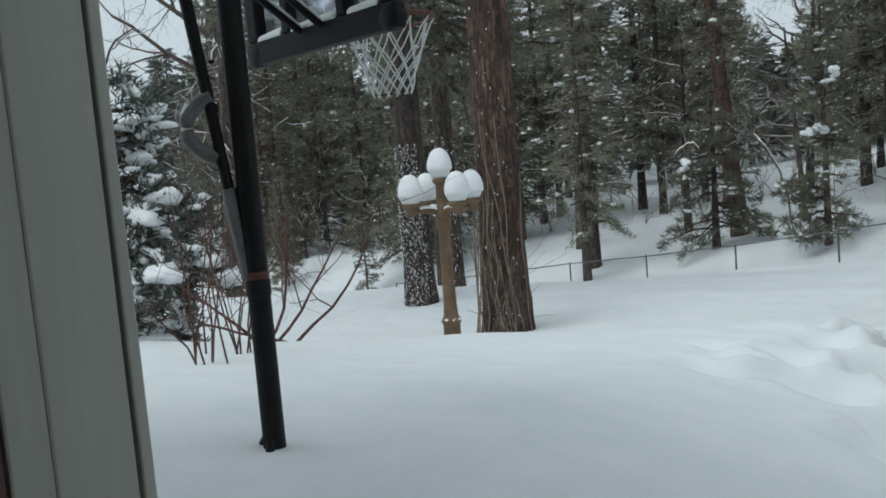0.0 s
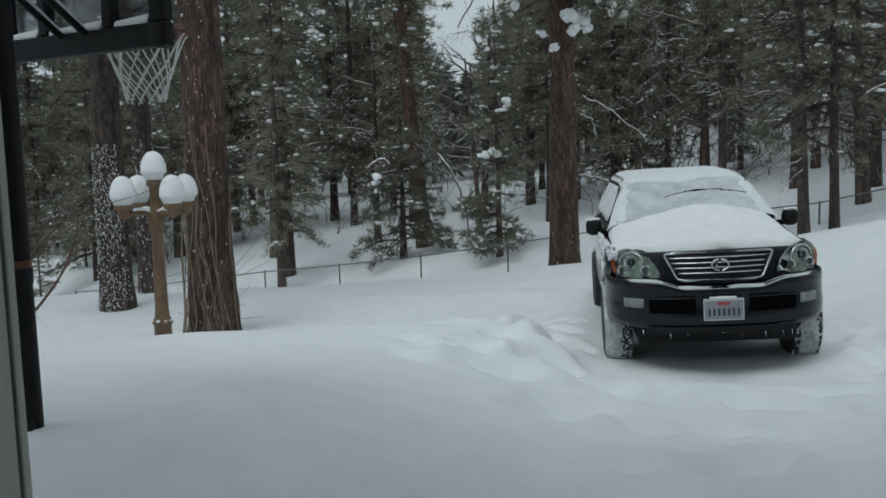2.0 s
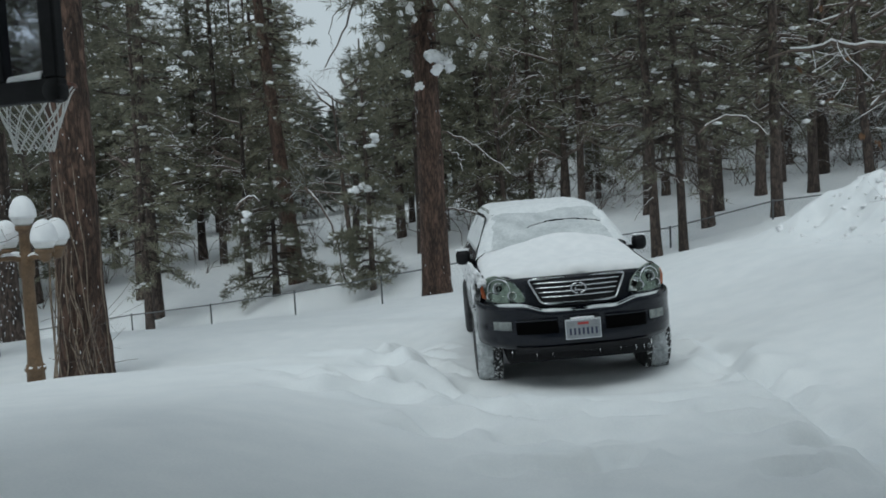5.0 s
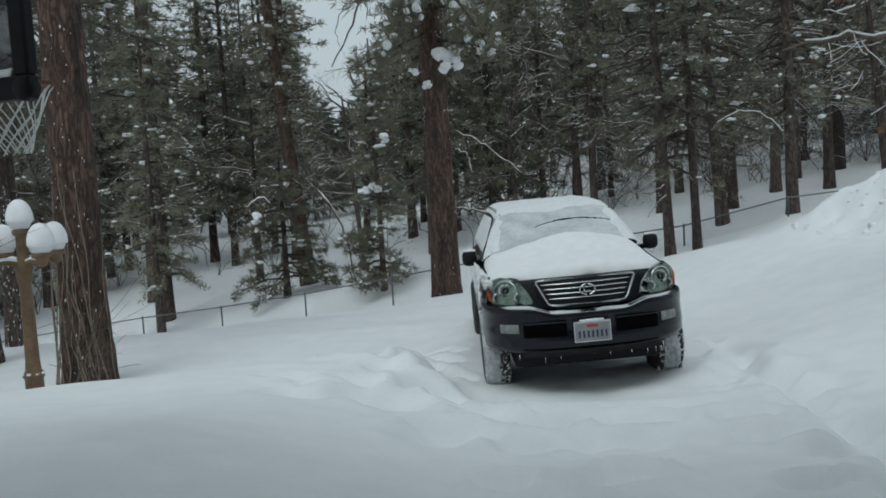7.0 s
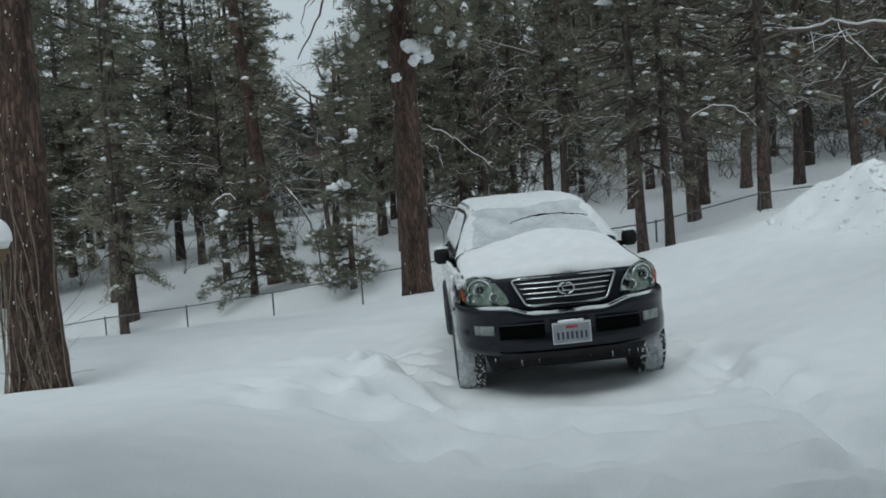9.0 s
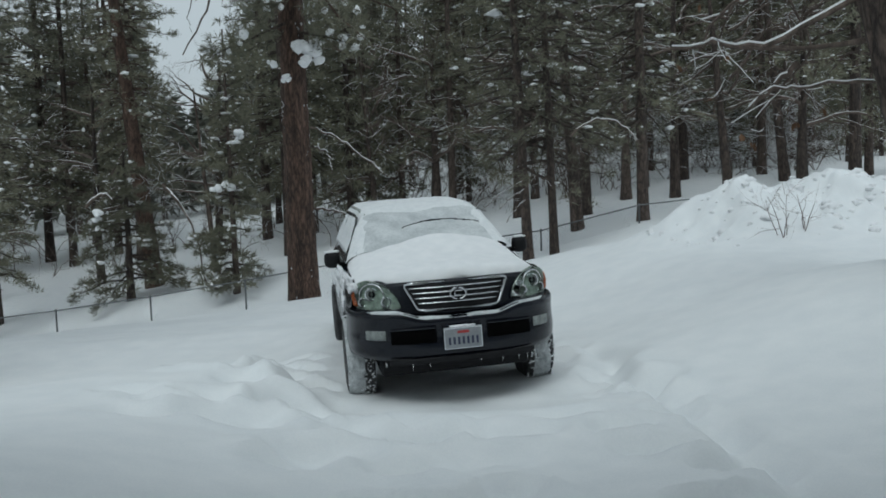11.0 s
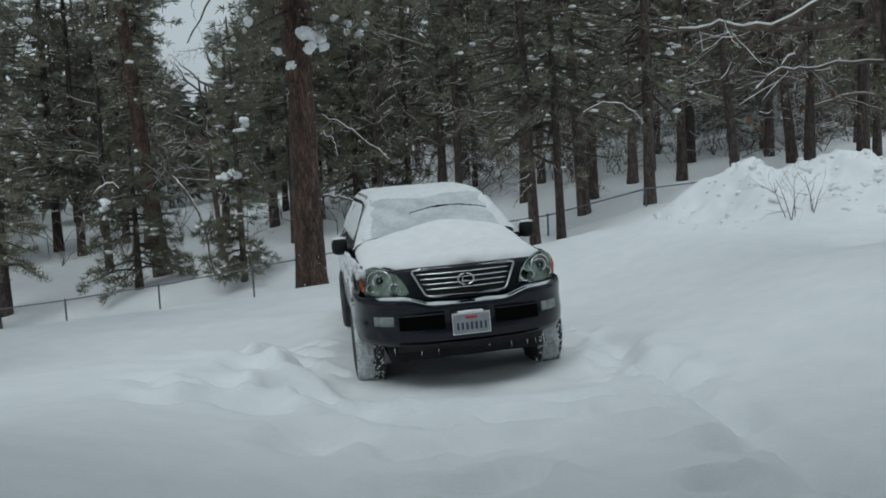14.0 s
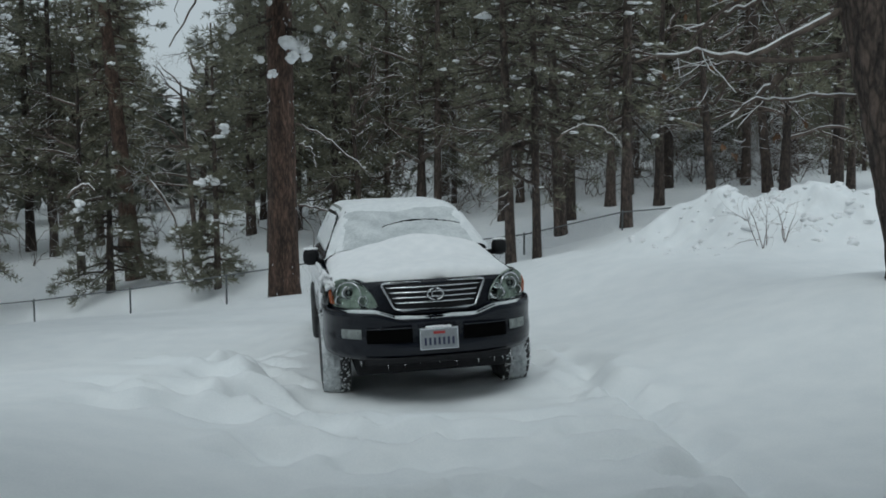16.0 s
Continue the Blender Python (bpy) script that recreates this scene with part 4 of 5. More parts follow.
    # headlights
    for sgn in (-1, 1):
        hy = lambda x, z: nose_y(x, z) - 0.030
        out = rounded([(sgn * x, z) for x, z in ((0.475, 0.915), (0.52, 1.03), (0.60, 1.115), (0.74, 1.165), (0.83, 1.135), (0.868, 1.03), (0.855, 0.93), (0.70, 0.905))], 0.3)
        hl = part("headlight", outline_patch(out, lambda x, z: hy(x, z) + 0.03, 0.05), LAMP_BOWL, car, "silver headlight under clear lens")
        for cx, cz, r in ((0.715, 1.045, 0.052), (0.60, 0.975, 0.040), (0.79, 0.975, 0.036)):
            y0 = hy(cx, cz) + 0.016
            part("reflector", merge([ring(sgn * cx, y0, cz, r, r, 0.010)]), CHROME, hl)
            part("projector", outline_patch([(sgn * cx + r * 0.92 * math.cos(a), cz + r * 0.92 * math.sin(a)) for a in np.linspace(0, 6.283, 16, endpoint=False)], lambda x, z, y0=y0: y0 + 0.006, 0.015, 2), GLASS_GREY if r < 0.05 else SILVER, hl)
        part("bulb", ring(sgn * 0.715, hy(0.715, 1.045) + 0.008, 1.045, 0.022, 0.022, 0.012), CAR_GLASS, hl)
        part("indicator", outline_patch([(sgn * x, z) for x, z in ((0.835, 0.945), (0.87, 0.95), (0.882, 1.03), (0.862, 1.09), (0.845, 1.02))], lambda x, z: hy(x, z) + 0.008, 0.03), AMBER, hl, "amber indicator")
        cover = part("lens", outline_patch(out, lambda x, z: hy(x, z), 0.006), LENS, hl, "clear plastic lens")
        cover.visible_shadow = False
        outward(cover)
        outward(hl)
        part("rim_arch", tube([(sgn * (0.715 + 0.10 * math.cos(a)), hy(0.715 + 0.10 * math.cos(a), 1.03) + 0.012, 1.03 + 0.105 * math.sin(a)) for a in np.linspace(-0.3, 3.6, 16)], 0.008, 6), CHROME, hl)
    # mirrors
    for sgn in (-1, 1):
        b = box(0.905, 1.065, 1.70, 1.83, 1.165, 1.335, 0.06, 4)
        for v in b.verts:
            v.co.x *= sgn
        if sgn < 0:
            bmesh.ops.reverse_faces(b, faces=b.faces[:])
        mir = part("mirror", b, PLASTIC, car, "black door mirror")
        part("arm", tube([(sgn * 0.80, 1.82, 1.19), (sgn * 0.93, 1.78, 1.20)], 0.028, 8), PLASTIC, mir)
    # plate with bars in place of its characters
    pl = part("licence_plate", box(-0.155, 0.155, -0.042, -0.034, 0.575, 0.735, 0.003), PLATE, car, "white licence plate with plain dark bars", smooth=False)
    part("holder", box(-0.165, 0.165, -0.033, 0.02, 0.565, 0.755, 0.006), CHROME, pl, smooth=False)
    part("red_bar", box(-0.05, 0.05, -0.046, -0.042, 0.700, 0.722), RED_INK, pl, smooth=False)
    for k in range(7):
        x = -0.118 + 0.0393 * k
        part("bar", box(x - 0.009, x + 0.009, -0.046, -0.042, 0.607, 0.670), INK, pl, smooth=False)
    for x in (-0.835, 0.835):
        wheel(car, x, 0.95, True)
        wheel(car, x, 3.74, False)
    rng = random.Random(4)
    for k in range(22):
        x = rng.uniform(-0.75, 0.75)
        ln = rng.uniform(0.03, 0.10)
        part("icicle", tube([(x, bumper_y(x) + 0.06, 0.475), (x + 0.002, bumper_y(x) + 0.062, 0.475 - ln)], [0.007, 0.001], 5), ICE, car)
    return car


build_car()


def snow_on_car():
    rng = np.random.default_rng(14)

    def lay(name, mesh, label, mat=SNOW_SOFT):
        ob = tagged(part(name, mesh, mat), label, "snow", kind="stuff")
        ob.matrix_basis = CAR
        return ob

    def hood(u, v):
        x = -0.85 + 1.66 * u
        y0 = 0.34 + 0.12 * (abs(x) / 0.75) ** 3 + 0.035 * math.sin(7 * x + 1) + 0.02 * math.sin(17 * x)
        y = y0 + (1.62 - y0) * v
        edge = min(1, v / 0.10) ** 0.5 * min(1, min(u, 1 - u) / 0.07) ** 0.5
        hump = 0.105 * math.exp(-((x - 0.12) / 0.45) ** 2) * float(smooth01(0.55, 0.95, v)) + 0.03 * float(smooth01(0.4, 0.9, v))
        t = (0.062 + hump + 0.014 * float(wave_noise(x, y, 0.28)) + 0.006 * float(wave_noise(x, y, 0.1))) * edge
        return (x, y, hood_z(x, y) - 0.01 + t)
    lay("hood_snow", slab(hood, 60, 40, lambda u, v: (0, 0, -0.05)), "soft snow blanket lying on the car bonnet")

    # one blanket from the windscreen over the roof, with a thin dark gap where the wiper swept
    t_knots, y_knots, z_knots = (0, 0.42, 0.52, 0.62, 1.0), (1.53, 2.32, 2.55, 2.85, 4.55), (1.300, 1.665, 1.725, 1.75, 1.75)

    def blanket(u, v):
        y, z = float(np.interp(v, t_knots, y_knots)), sum(float(np.interp(min(1, max(0, v + d)), t_knots, z_knots)) for d in (-0.05, -0.02, 0, 0.02, 0.05)) / 5
        e = abs(2 * u - 1)
        w = 0.865 - 0.19 * min(1, v / 0.5)
        x = (2 * u - 1) * w + 0.03 * min(1, v / 0.4)
        bumps = 0.006 * float(wave_noise(x, y, 0.16)) + 0.004 * float(wave_noise(x + 3, y, 0.06)) + 0.012 * float(wave_noise(x, y, 0.5))
        return (x, y - 0.3 * bumps, z + bumps - 0.10 * e ** 9 + 0.012)
    v, f = grid_mesh(blanket, 90, 110)

    def open_face(i, j):
        u, w = (i + 0.5) / 90, (j + 0.5) / 110
        k = (u - 0.62) / 0.27
        if abs(k) > 1:
            return False
        line = 0.285 - 0.055 * k * k + 0.015 * k
        return abs(w - line) < 0.0035 + 0.007 * (1 - k * k) * (0.6 + 0.4 * math.sin(25 * u))
    f = [q for n, q in enumerate(f) if not open_face(n % 90, n // 90)]
    def on_glass(q):
        c = np.array([v[i] for i in q]).mean(0)
        return c[1] < 2.30 + 0.05 * float(wave_noise(c[0], 0, 0.25)) and abs(c[0]) < 0.66 - 0.10 * (c[1] - 1.53) + 0.03 * float(wave_noise(0, c[1], 0.12))

    def cut(faces):
        used = sorted({i for q in faces for i in q})
        new_index = {i: n for n, i in enumerate(used)}
        return np.array([v[i] for i in used]), [tuple(new_index[i] for i in q) for q in faces]
    glass = [bool(on_glass(q)) for q in f]
    lay("roof_snow", cut([q for q, g in zip(f, glass) if not g]), "smooth snow covering the car's roof and pillars", SNOW_CRUST)
    lay("windscreen_frost", cut([q for q, g in zip(f, glass) if g]), "thin grey crust of frozen snow on the windscreen", FROST_THIN)

    def ledge(u, v):
        x = -0.80 + 1.60 * u
        top = 0.845 + 0.065 * float(smooth01(0.28, 0.55, abs(x)))
        t = max(0.001, 0.006 + 0.016 * float(wave_noise(x, 0, 0.14))) * min(1, min(u, 1 - u) / 0.05 + 0.1)
        return (x * 0.985, bumper_y(x) + 0.012 + 0.055 * v, top + t * math.sin(math.pi * (0.12 + 0.8 * v)) ** 0.5 - 0.016 + 0.012 * v)
    lay("bumper_snow", slab(ledge, 90, 6, lambda u, v: (0, 0, -0.02)), "narrow line of grey snow on the bumper ledge", FROST_THIN)
    for sgn in (-1, 1):
        P = np.array([(sgn * (0.94 + 0.09 * k / 6), 1.765, 1.332) for k in range(7)])
        lay("mirror_snow", blobs(P, np.tile((0.028, 0.05, 0.013), (7, 1)), rng, ICO2), "small cap of snow on the door mirror")
    # frosted side windows
    for y0, y1 in ((1.93, 2.77), (2.79, 3.61), (3.64, 4.36)):
        def frost(u, v, y0=y0, y1=y1):
            a = y0 + (0.36 if y0 < 2 else 0.0) * v
            t = 0.012 + 0.006 * float(wave_noise(y0 + u, v, 0.2))
            return (-(0.815 - 0.155 * v + 0.010 + t), a + (y1 - a) * u, 1.29 + (0.33 + 0.03 * float(wave_noise(u * 3 + y0, 5, 0.4))) * v)
        lay("window_frost", slab(frost, 14, 8, lambda u, v: (0.008, 0, 0)), "crust of frost on the car's side window", SNOW_CRUST)
    # frost and splashes on the flanks
    n = 150
    y, z = rng.uniform(0.55, 4.3, n), rng.normal(0.95, 0.16, n)
    keep = (z > 0.86) & (z < 1.2)
    P = np.stack([np.full(n, -0.935), y, z], -1)[keep]
    lay("side_snow", blobs(P, np.stack([np.full(len(P), 0.012), rng.uniform(0.03, 0.12, len(P)), rng.uniform(0.02, 0.08, len(P))], -1), rng, ICO2), "patches of snow stuck to the car's flank")
    n = 34
    P = np.stack([rng.uniform(-0.915, -0.84, n), rng.uniform(0.45, 1.5, n), rng.normal(1.11, 0.03, n)], -1)
    lay("fender_snow", blobs(P, np.stack([rng.uniform(0.02, 0.03, n), rng.uniform(0.09, 0.17, n), rng.uniform(0.025, 0.05, n)], -1), rng, ICO3), "clumped snow along the car's front wing")
    P = np.array([(-0.09 + 0.022 * k, -0.03, 0.757) for k in range(9)])
    lay("plate_snow", blobs(P, np.tile((0.022, 0.02, 0.012), (9, 1)), rng, ICO2), "little heap of snow on the plate holder")


snow_on_car()


# ---- the garden lamp with five globes ----
def garden_lamp(x, y):
    z0 = ground_z(x, y)
    lamp = tagged(empty("garden_lamp", pose(x, y, z0)), "brown five-armed garden lamp with snow-capped white globes", "lamp")
    H = 1.83 - z0
    part("post", lathe([(0.088, -0.4), (0.085, 0.20), (0.10, 0.215), (0.10, 0.25), (0.074, 0.28), (0.066, 0.38), (0.056, H - 0.52), (0.07, H - 0.50), (0.075, H - 0.40), (0.072, H - 0.30), (0.05, H - 0.26), (0.05, H - 0.06), (0.075, H - 0.04), (0.078, H)], 24), LAMP_BROWN, lamp)
    part("base_snow", blobs([(0.07 * math.cos(a), 0.07 * math.sin(a), 0.25) for a in np.linspace(0, 6.28, 9)], np.tile((0.035, 0.035, 0.016), (9, 1)), np.random.default_rng(1), ICO2), SNOW_SOFT, lamp)

    def globe(parent, cx, cy, cz):
        part("globe", lathe([(0.05, 0.0), (0.085, 0.02), (0.112, 0.08), (0.115, 0.13), (0.10, 0.19), (0.06, 0.225)], 24, (cx, cy, cz)), GLOBE, parent, "white opal globe")
        part("snow_cap", lathe([(0.118, 0.075), (0.124, 0.10), (0.121, 0.15), (0.104, 0.21), (0.078, 0.257), (0.042, 0.287), (0.004, 0.297)], 28, (cx + 0.004, cy, cz)), SNOW_SOFT, parent, "tall cap of snow")
    globe(lamp, 0, 0, H)
    for k in range(4):
        a = math.radians(235 + 90 * k)
        dx, dy = 0.335 * math.cos(a), 0.335 * math.sin(a)
        t = np.linspace(0, 1, 9)
        pts = np.stack([dx * t, dy * t, H - 0.36 + 0.06 * np.sin(t * 3.14) - 0.02 * t + 0.06 * t ** 3], -1)
        arm = part("arm", tube(pts, np.linspace(0.032, 0.022, 9), 8), LAMP_BROWN, lamp)
        part("cup", lathe([(0.02, -0.11), (0.05, -0.09), (0.06, -0.03), (0.088, -0.02), (0.09, 0.02), (0.06, 0.022)], 20, (dx, dy, H - 0.245)), LAMP_BROWN, arm)
        globe(arm, dx, dy, H - 0.235)
        part("arm_snow", tube(pts[1:7] + np.array([0, 0, 0.028]), 0.020, 8), SNOW_SOFT, arm)


garden_lamp(-5.40, 0.72)


# ---- basketball hoop ----
def basketball_hoop():
    px, py = -3.50, -4.25
    z0 = ground_z(px, py)
    hoop = tagged(empty("basketball_hoop", pose(0, 0, 0)), "black steel basketball hoop seen from behind with snow on its arms", "basketball hoop")
    part("pole", lathe([(0.043, z0 - 0.5), (0.043, 3.6)], 20, (px, py, 0)), POLE_BLACK, hoop)
    part("rust_band", lathe([(0.0445, 1.60), (0.0445, 1.63)], 20, (px, py, 0)), RUST, hoop, "rusty joint band")
    # splayed feet at the snow
    for d in ((-0.10, 0.02), (0.03, -0.08), (-0.03, 0.09)):
        part("brace", tube([(px, py, z0 + 0.10), (px + d[0], py + d[1], z0 - 0.05)], [0.016, 0.020], 6), POLE_BLACK, hoop)
    # height lever beside the pole
    u = np.array([-0.757, -0.65, 0])
    low, high = np.array([px, py, 1.60]) + u * 0.03, np.array([px, py, 2.75]) + u * 0.165
    lever = part("lever", tube([low, low + (high - low) * 0.5, high, high + (high - low) * 0.3], [0.020, 0.022, 0.024, 0.024], 10), POLE_BLACK, hoop)
    part("sleeve", tube([low, low + (high - low) * 0.30], 0.027, 10), GREY_GRIP, lever)
    c = low + (high - low) * 0.50
    t = np.linspace(0, 1, 14)
    k = np.stack([u * w for w in 0.10 * np.sin(t * 3.14) ** 0.7], 0)
    part("grip", tube(c[None] + k + np.stack([0 * t, 0 * t, 0.11 - 0.23 * t], -1), 0.029, 10), GREY_GRIP, lever, "grey loop handle")
    part("snow", tube(c[None] + k[3:9] + np.stack([0 * t[3:9], 0 * t[3:9], 0.135 - 0.23 * t[3:9]], -1), 0.020, 8), SNOW_SOFT, lever)
    part("bracket", lathe([(0.044, 1.535), (0.047, 1.54), (0.047, 1.592), (0.044, 1.597)], 16, (px, py, 0)), PLASTIC, hoop)
    # backboard: its width runs along e, it faces n
    a, b = np.array([-3.92, -3.635]), np.array([-2.94, -3.985])
    e = (b - a) / np.linalg.norm(b - a)
    n = np.array([-e[1], e[0]])
    ang = math.degrees(math.atan2(e[1], e[0]))
    W, Hh = np.linalg.norm(b - a), 0.80
    mid = (a + b) / 2
    board = empty("backboard", pose(mid[0], mid[1], 2.47, 0, 0, ang))
    board.parent = hoop
    for x0, x1, z0b, z1b in ((-W / 2, W / 2, 0, 0.10), (-W / 2, W / 2, Hh - 0.09, Hh), (-W / 2, -W / 2 + 0.085, 0.1, Hh - 0.09), (W / 2 - 0.085, W / 2, 0.1, Hh - 0.09)):
        part("frame_bar", box(x0, x1, -0.03, 0.03, z0b, z1b, 0.012), PLASTIC, board, smooth=False)
    for x in (-1, 1):
        for zc in (0.045, Hh - 0.045):
            part("frame_corner", lathe([(0.045, -0.031), (0.052, -0.024), (0.052, 0.024), (0.045, 0.031)], 16), PLASTIC, board).matrix_basis = pose(x * (W / 2 - 0.045), 0, zc, 90, 0, 0)
    for x in (-0.20, 0.20):
        part("upright", box(x - 0.028, x + 0.028, -0.035, 0.02, 0.10, Hh - 0.09, 0.008), PLASTIC, board, smooth=False)
    part("crossbar", box(-0.20, 0.20, -0.035, 0.02, 0.42, 0.47, 0.008), PLASTIC, board, smooth=False)
    pane = part("panel", box(-W / 2 + 0.06, W / 2 - 0.06, 0.022, 0.030, 0.07, Hh - 0.06), ACRYLIC, board, "clear acrylic panel", smooth=False)
    pane.visible_shadow = False
    for x0, x1 in ((-W / 2 + 0.09, -0.24), (-0.16, 0.16), (0.24, W / 2 - 0.09)):
        part("ledge_snow", slab(lambda u, v, x0=x0, x1=x1: (x0 + (x1 - x0) * u, -0.03 + 0.05 * v, 0.10 + 0.03 * (0.5 + u * 0.5) * (1 - abs(2 * v - 1) ** 3) + 0.008), 12, 4, lambda u, v: (0, 0, -0.012)), SNOW_SOFT, board)
    # lifting arms with snow on top
    back = np.array([px, py]) - n * 0.22
    for side in (-0.075, 0.075):
        for dz, end_z in ((0.0, 2.555), (0.28, 2.83)):
            p = np.array([*(back + e * side), 2.93 + dz])
            q = np.array([*(mid - n * 0.04 + e * side), end_z])
            arm = part("arm", tube([p, (p + q) / 2, q], 0.017, 8), POLE_BLACK, hoop)
            up = np.array([0, 0, 0.013])
            part("snow", tube([p + up, (p * 0.7 + q * 0.3) + up * 1.1, (p + q) / 2 + up, q + up * 0.9], [0.014, 0.021, 0.019, 0.014], 8), SNOW_CRUST, arm)
    # rim and net
    rim_r, c = 0.21, mid + n * 0.38 - e * 0.03
    rz = 2.61
    ringp = np.array([(c[0] + rim_r * math.cos(t), c[1] + rim_r * math.sin(t), rz) for t in np.linspace(0, 6.2832, 33)])
    part("rim", tube(ringp, 0.009, 8, cap=False), RUST, hoop, "orange-brown steel rim")
    part("rim_bracket", tube([(*(mid + n * 0.03), rz - 0.02), (*(c - n * rim_r), rz)], [0.03, 0.012], 8), RUST, hoop)
    cords, N = [], 12
    for k in range(N):
        for s in (1, -1):
            pts = []
            for j in range(13):
                t = j / 12
                ang2 = 2 * math.pi * (k + s * (0.5 * t + 2.2 * t * t)) / N
                r = rim_r * (1 - 0.62 * t ** 0.75 + 0.12 * max(0, t - 0.75))
                pts.append((c[0] + r * math.cos(ang2), c[1] + r * math.sin(ang2), rz - 0.01 - 0.31 * t + 0.008 * math.sin(9 * t + k)))
            cords.append(tube(pts, 0.0036, 5))
    part("net", merge(cords), NET, hoop, "white cord net")


basketball_hoop()

# ---- leafless shrubs ----
shrub("bare_shrub", -5.35, -2.68, 1.15, 7, 61, "reddish leafless shrub poking through the snow", TWIG_RED, False, 0.12, 1, 0.0085)
shrub("bare_shrub", -5.62, -2.1, 1.25, 7, 66, "tall reddish shoots beside the basketball pole", TWIG_RED, False, 0.16, 2, 0.009)
shrub("bare_shrub", -6.4, -0.75, 1.45, 6, 62, "dark leafless shrub with spreading twigs", TWIG_RED, False, 0.75, 3, 0.017)
shrub("bare_shrub", -5.55, 2.3, 1.6, 7, 63, "thin bare shoots at the foot of a pine", TWIG, False, 0.25, 1, 0.009)
shrub("bare_shrub", 6.22, 5.5, 0.80, 4, 64, "small reddish bare shrub on the snow slope", TWIG_RED, False, 0.32, 2, 0.009)
shrub("bare_shrub", 6.66, 5.53, 0.70, 3, 65, "small bare shrub on the snow slope", TWIG_RED, False, 0.25, 2, 0.009)


# ---- details of the trees ----
def vines(x, y, r, seed):
    """Bare vines that climb the big trunk."""
    rng, z0, out = np.random.default_rng(seed), ground_z(x, y), []
    for k in range(17):
        a, w = rng.uniform(3.4, 6.2), rng.normal(0, 0.6)
        n, top = 24, rng.uniform(0.9, 2.9)
        t = np.linspace(0, 1, n)
        ang = a + w * t + 0.16 * np.sin(5 * t + k) + 0.05 * np.sin(13 * t + 2 * k)
        rad = r * (1.02 + 0.26 * np.exp(-top * t / 0.5)) + 0.012 + 0.03 * rng.random() * np.sin(3.14 * t) ** 2
        out.append(tube(np.stack([x + rad * np.cos(ang), y + rad * np.sin(ang), z0 - 0.05 + top * t], -1), np.linspace(0.009, 0.004, n), 5))
    ob = tagged(empty("climbing_vine"), "pale leafless vines climbing a pine trunk", "vine")
    for v in out:
        part("stem", v, VINE, ob)


vines(-5.86, 2.99, 0.285, 40)


def plastered_snow(x, y, r, h, count, seed, size, name="trunk_snow"):
    """Flecks of blown snow on the bark."""
    rng, z0 = np.random.default_rng(seed), ground_z(x, y)
    a, z = rng.normal(-1.2, 0.8, count), rng.uniform(0, h, count)
    rad = r * (1 - 0.75 * z / 21) * (1 + 0.25 * np.exp(-z / 0.5)) * 1.0
    P = np.stack([x + rad * np.cos(a), y + rad * np.sin(a), z0 + z], -1)
    k = rng.uniform(0.5, 1.4, (count, 1)) * size
    tagged(part(name, blobs(P, k * np.array([[0.8, 0.8, 2.6]]), rng), SNOW_SOFT), "flecks of blown snow stuck to pine bark", "snow", kind="stuff")


plastered_snow(-8.42, 5.25, 0.235, 2.6, 1100, 1, 0.0055)
plastered_snow(-5.86, 2.99, 0.285, 4.5, 90, 2, 0.006)
plastered_snow(-9.42, 8.37, 0.20, 3.0, 160, 3, 0.009)
plastered_snow(-1.36, 9.9, 0.30, 6.0, 110, 4, 0.008)


def snow_clump(x, y, z, size, seed, label="round clump of snow held by pine twigs"):
    rng = np.random.default_rng(seed)
    P = np.array([(x, y, z)]) + rng.normal(0, 0.42 * size, (6, 3)) * np.array([1, 1, 1.0])
    tagged(part("snow_clump", blobs(P, size * rng.uniform(0.40, 0.62, (6, 1)) * np.array([[1, 1, 0.85]]), rng, ICO2), SNOW_SOFT), label, "snow", kind="stuff")


def pine_bough(x, y, z, dx, dy, dz, ln, seed, tufts=70, snow=0.12):
    """A single needled bough."""
    rng = np.random.default_rng(seed)
    d = np.array([dx, dy, dz]) / np.linalg.norm((dx, dy, dz))
    t = np.linspace(0, 1, 7)
    pts = np.array([x, y, z]) + t[:, None] * ln * d + np.stack([0 * t, 0 * t, -0.12 * ln * t * t], -1) + rng.normal(0, 0.02, (7, 3))
    ob = tagged(empty("pine_bough"), "low green pine bough carrying snow", "bough")
    part("wood", tube(pts, np.linspace(0.035, 0.008, 7), 6), BARK_DARK, ob)
    u = rng.uniform(0.3, 1, tufts)
    q = np.stack([np.interp(u, t, pts[:, c]) for c in range(3)], -1) + rng.normal(0, 0.16, (tufts, 3))
    tagged(part("needles", blades(q, np.tile(d + np.array([0, 0, 0.3]), (tufts, 1)), 12, 0.20, 0.018, rng), NEEDLE, ob, smooth=False), kind="stuff")
    m = rng.random(tufts) < snow
    if m.any():
        tagged(part("snow", blobs(q[m] + np.array([0, 0, 0.08]), rng.uniform(0.05, 0.10, (m.sum(), 1)) * np.ones((1, 3)), rng), SNOW_SOFT, ob), kind="stuff")


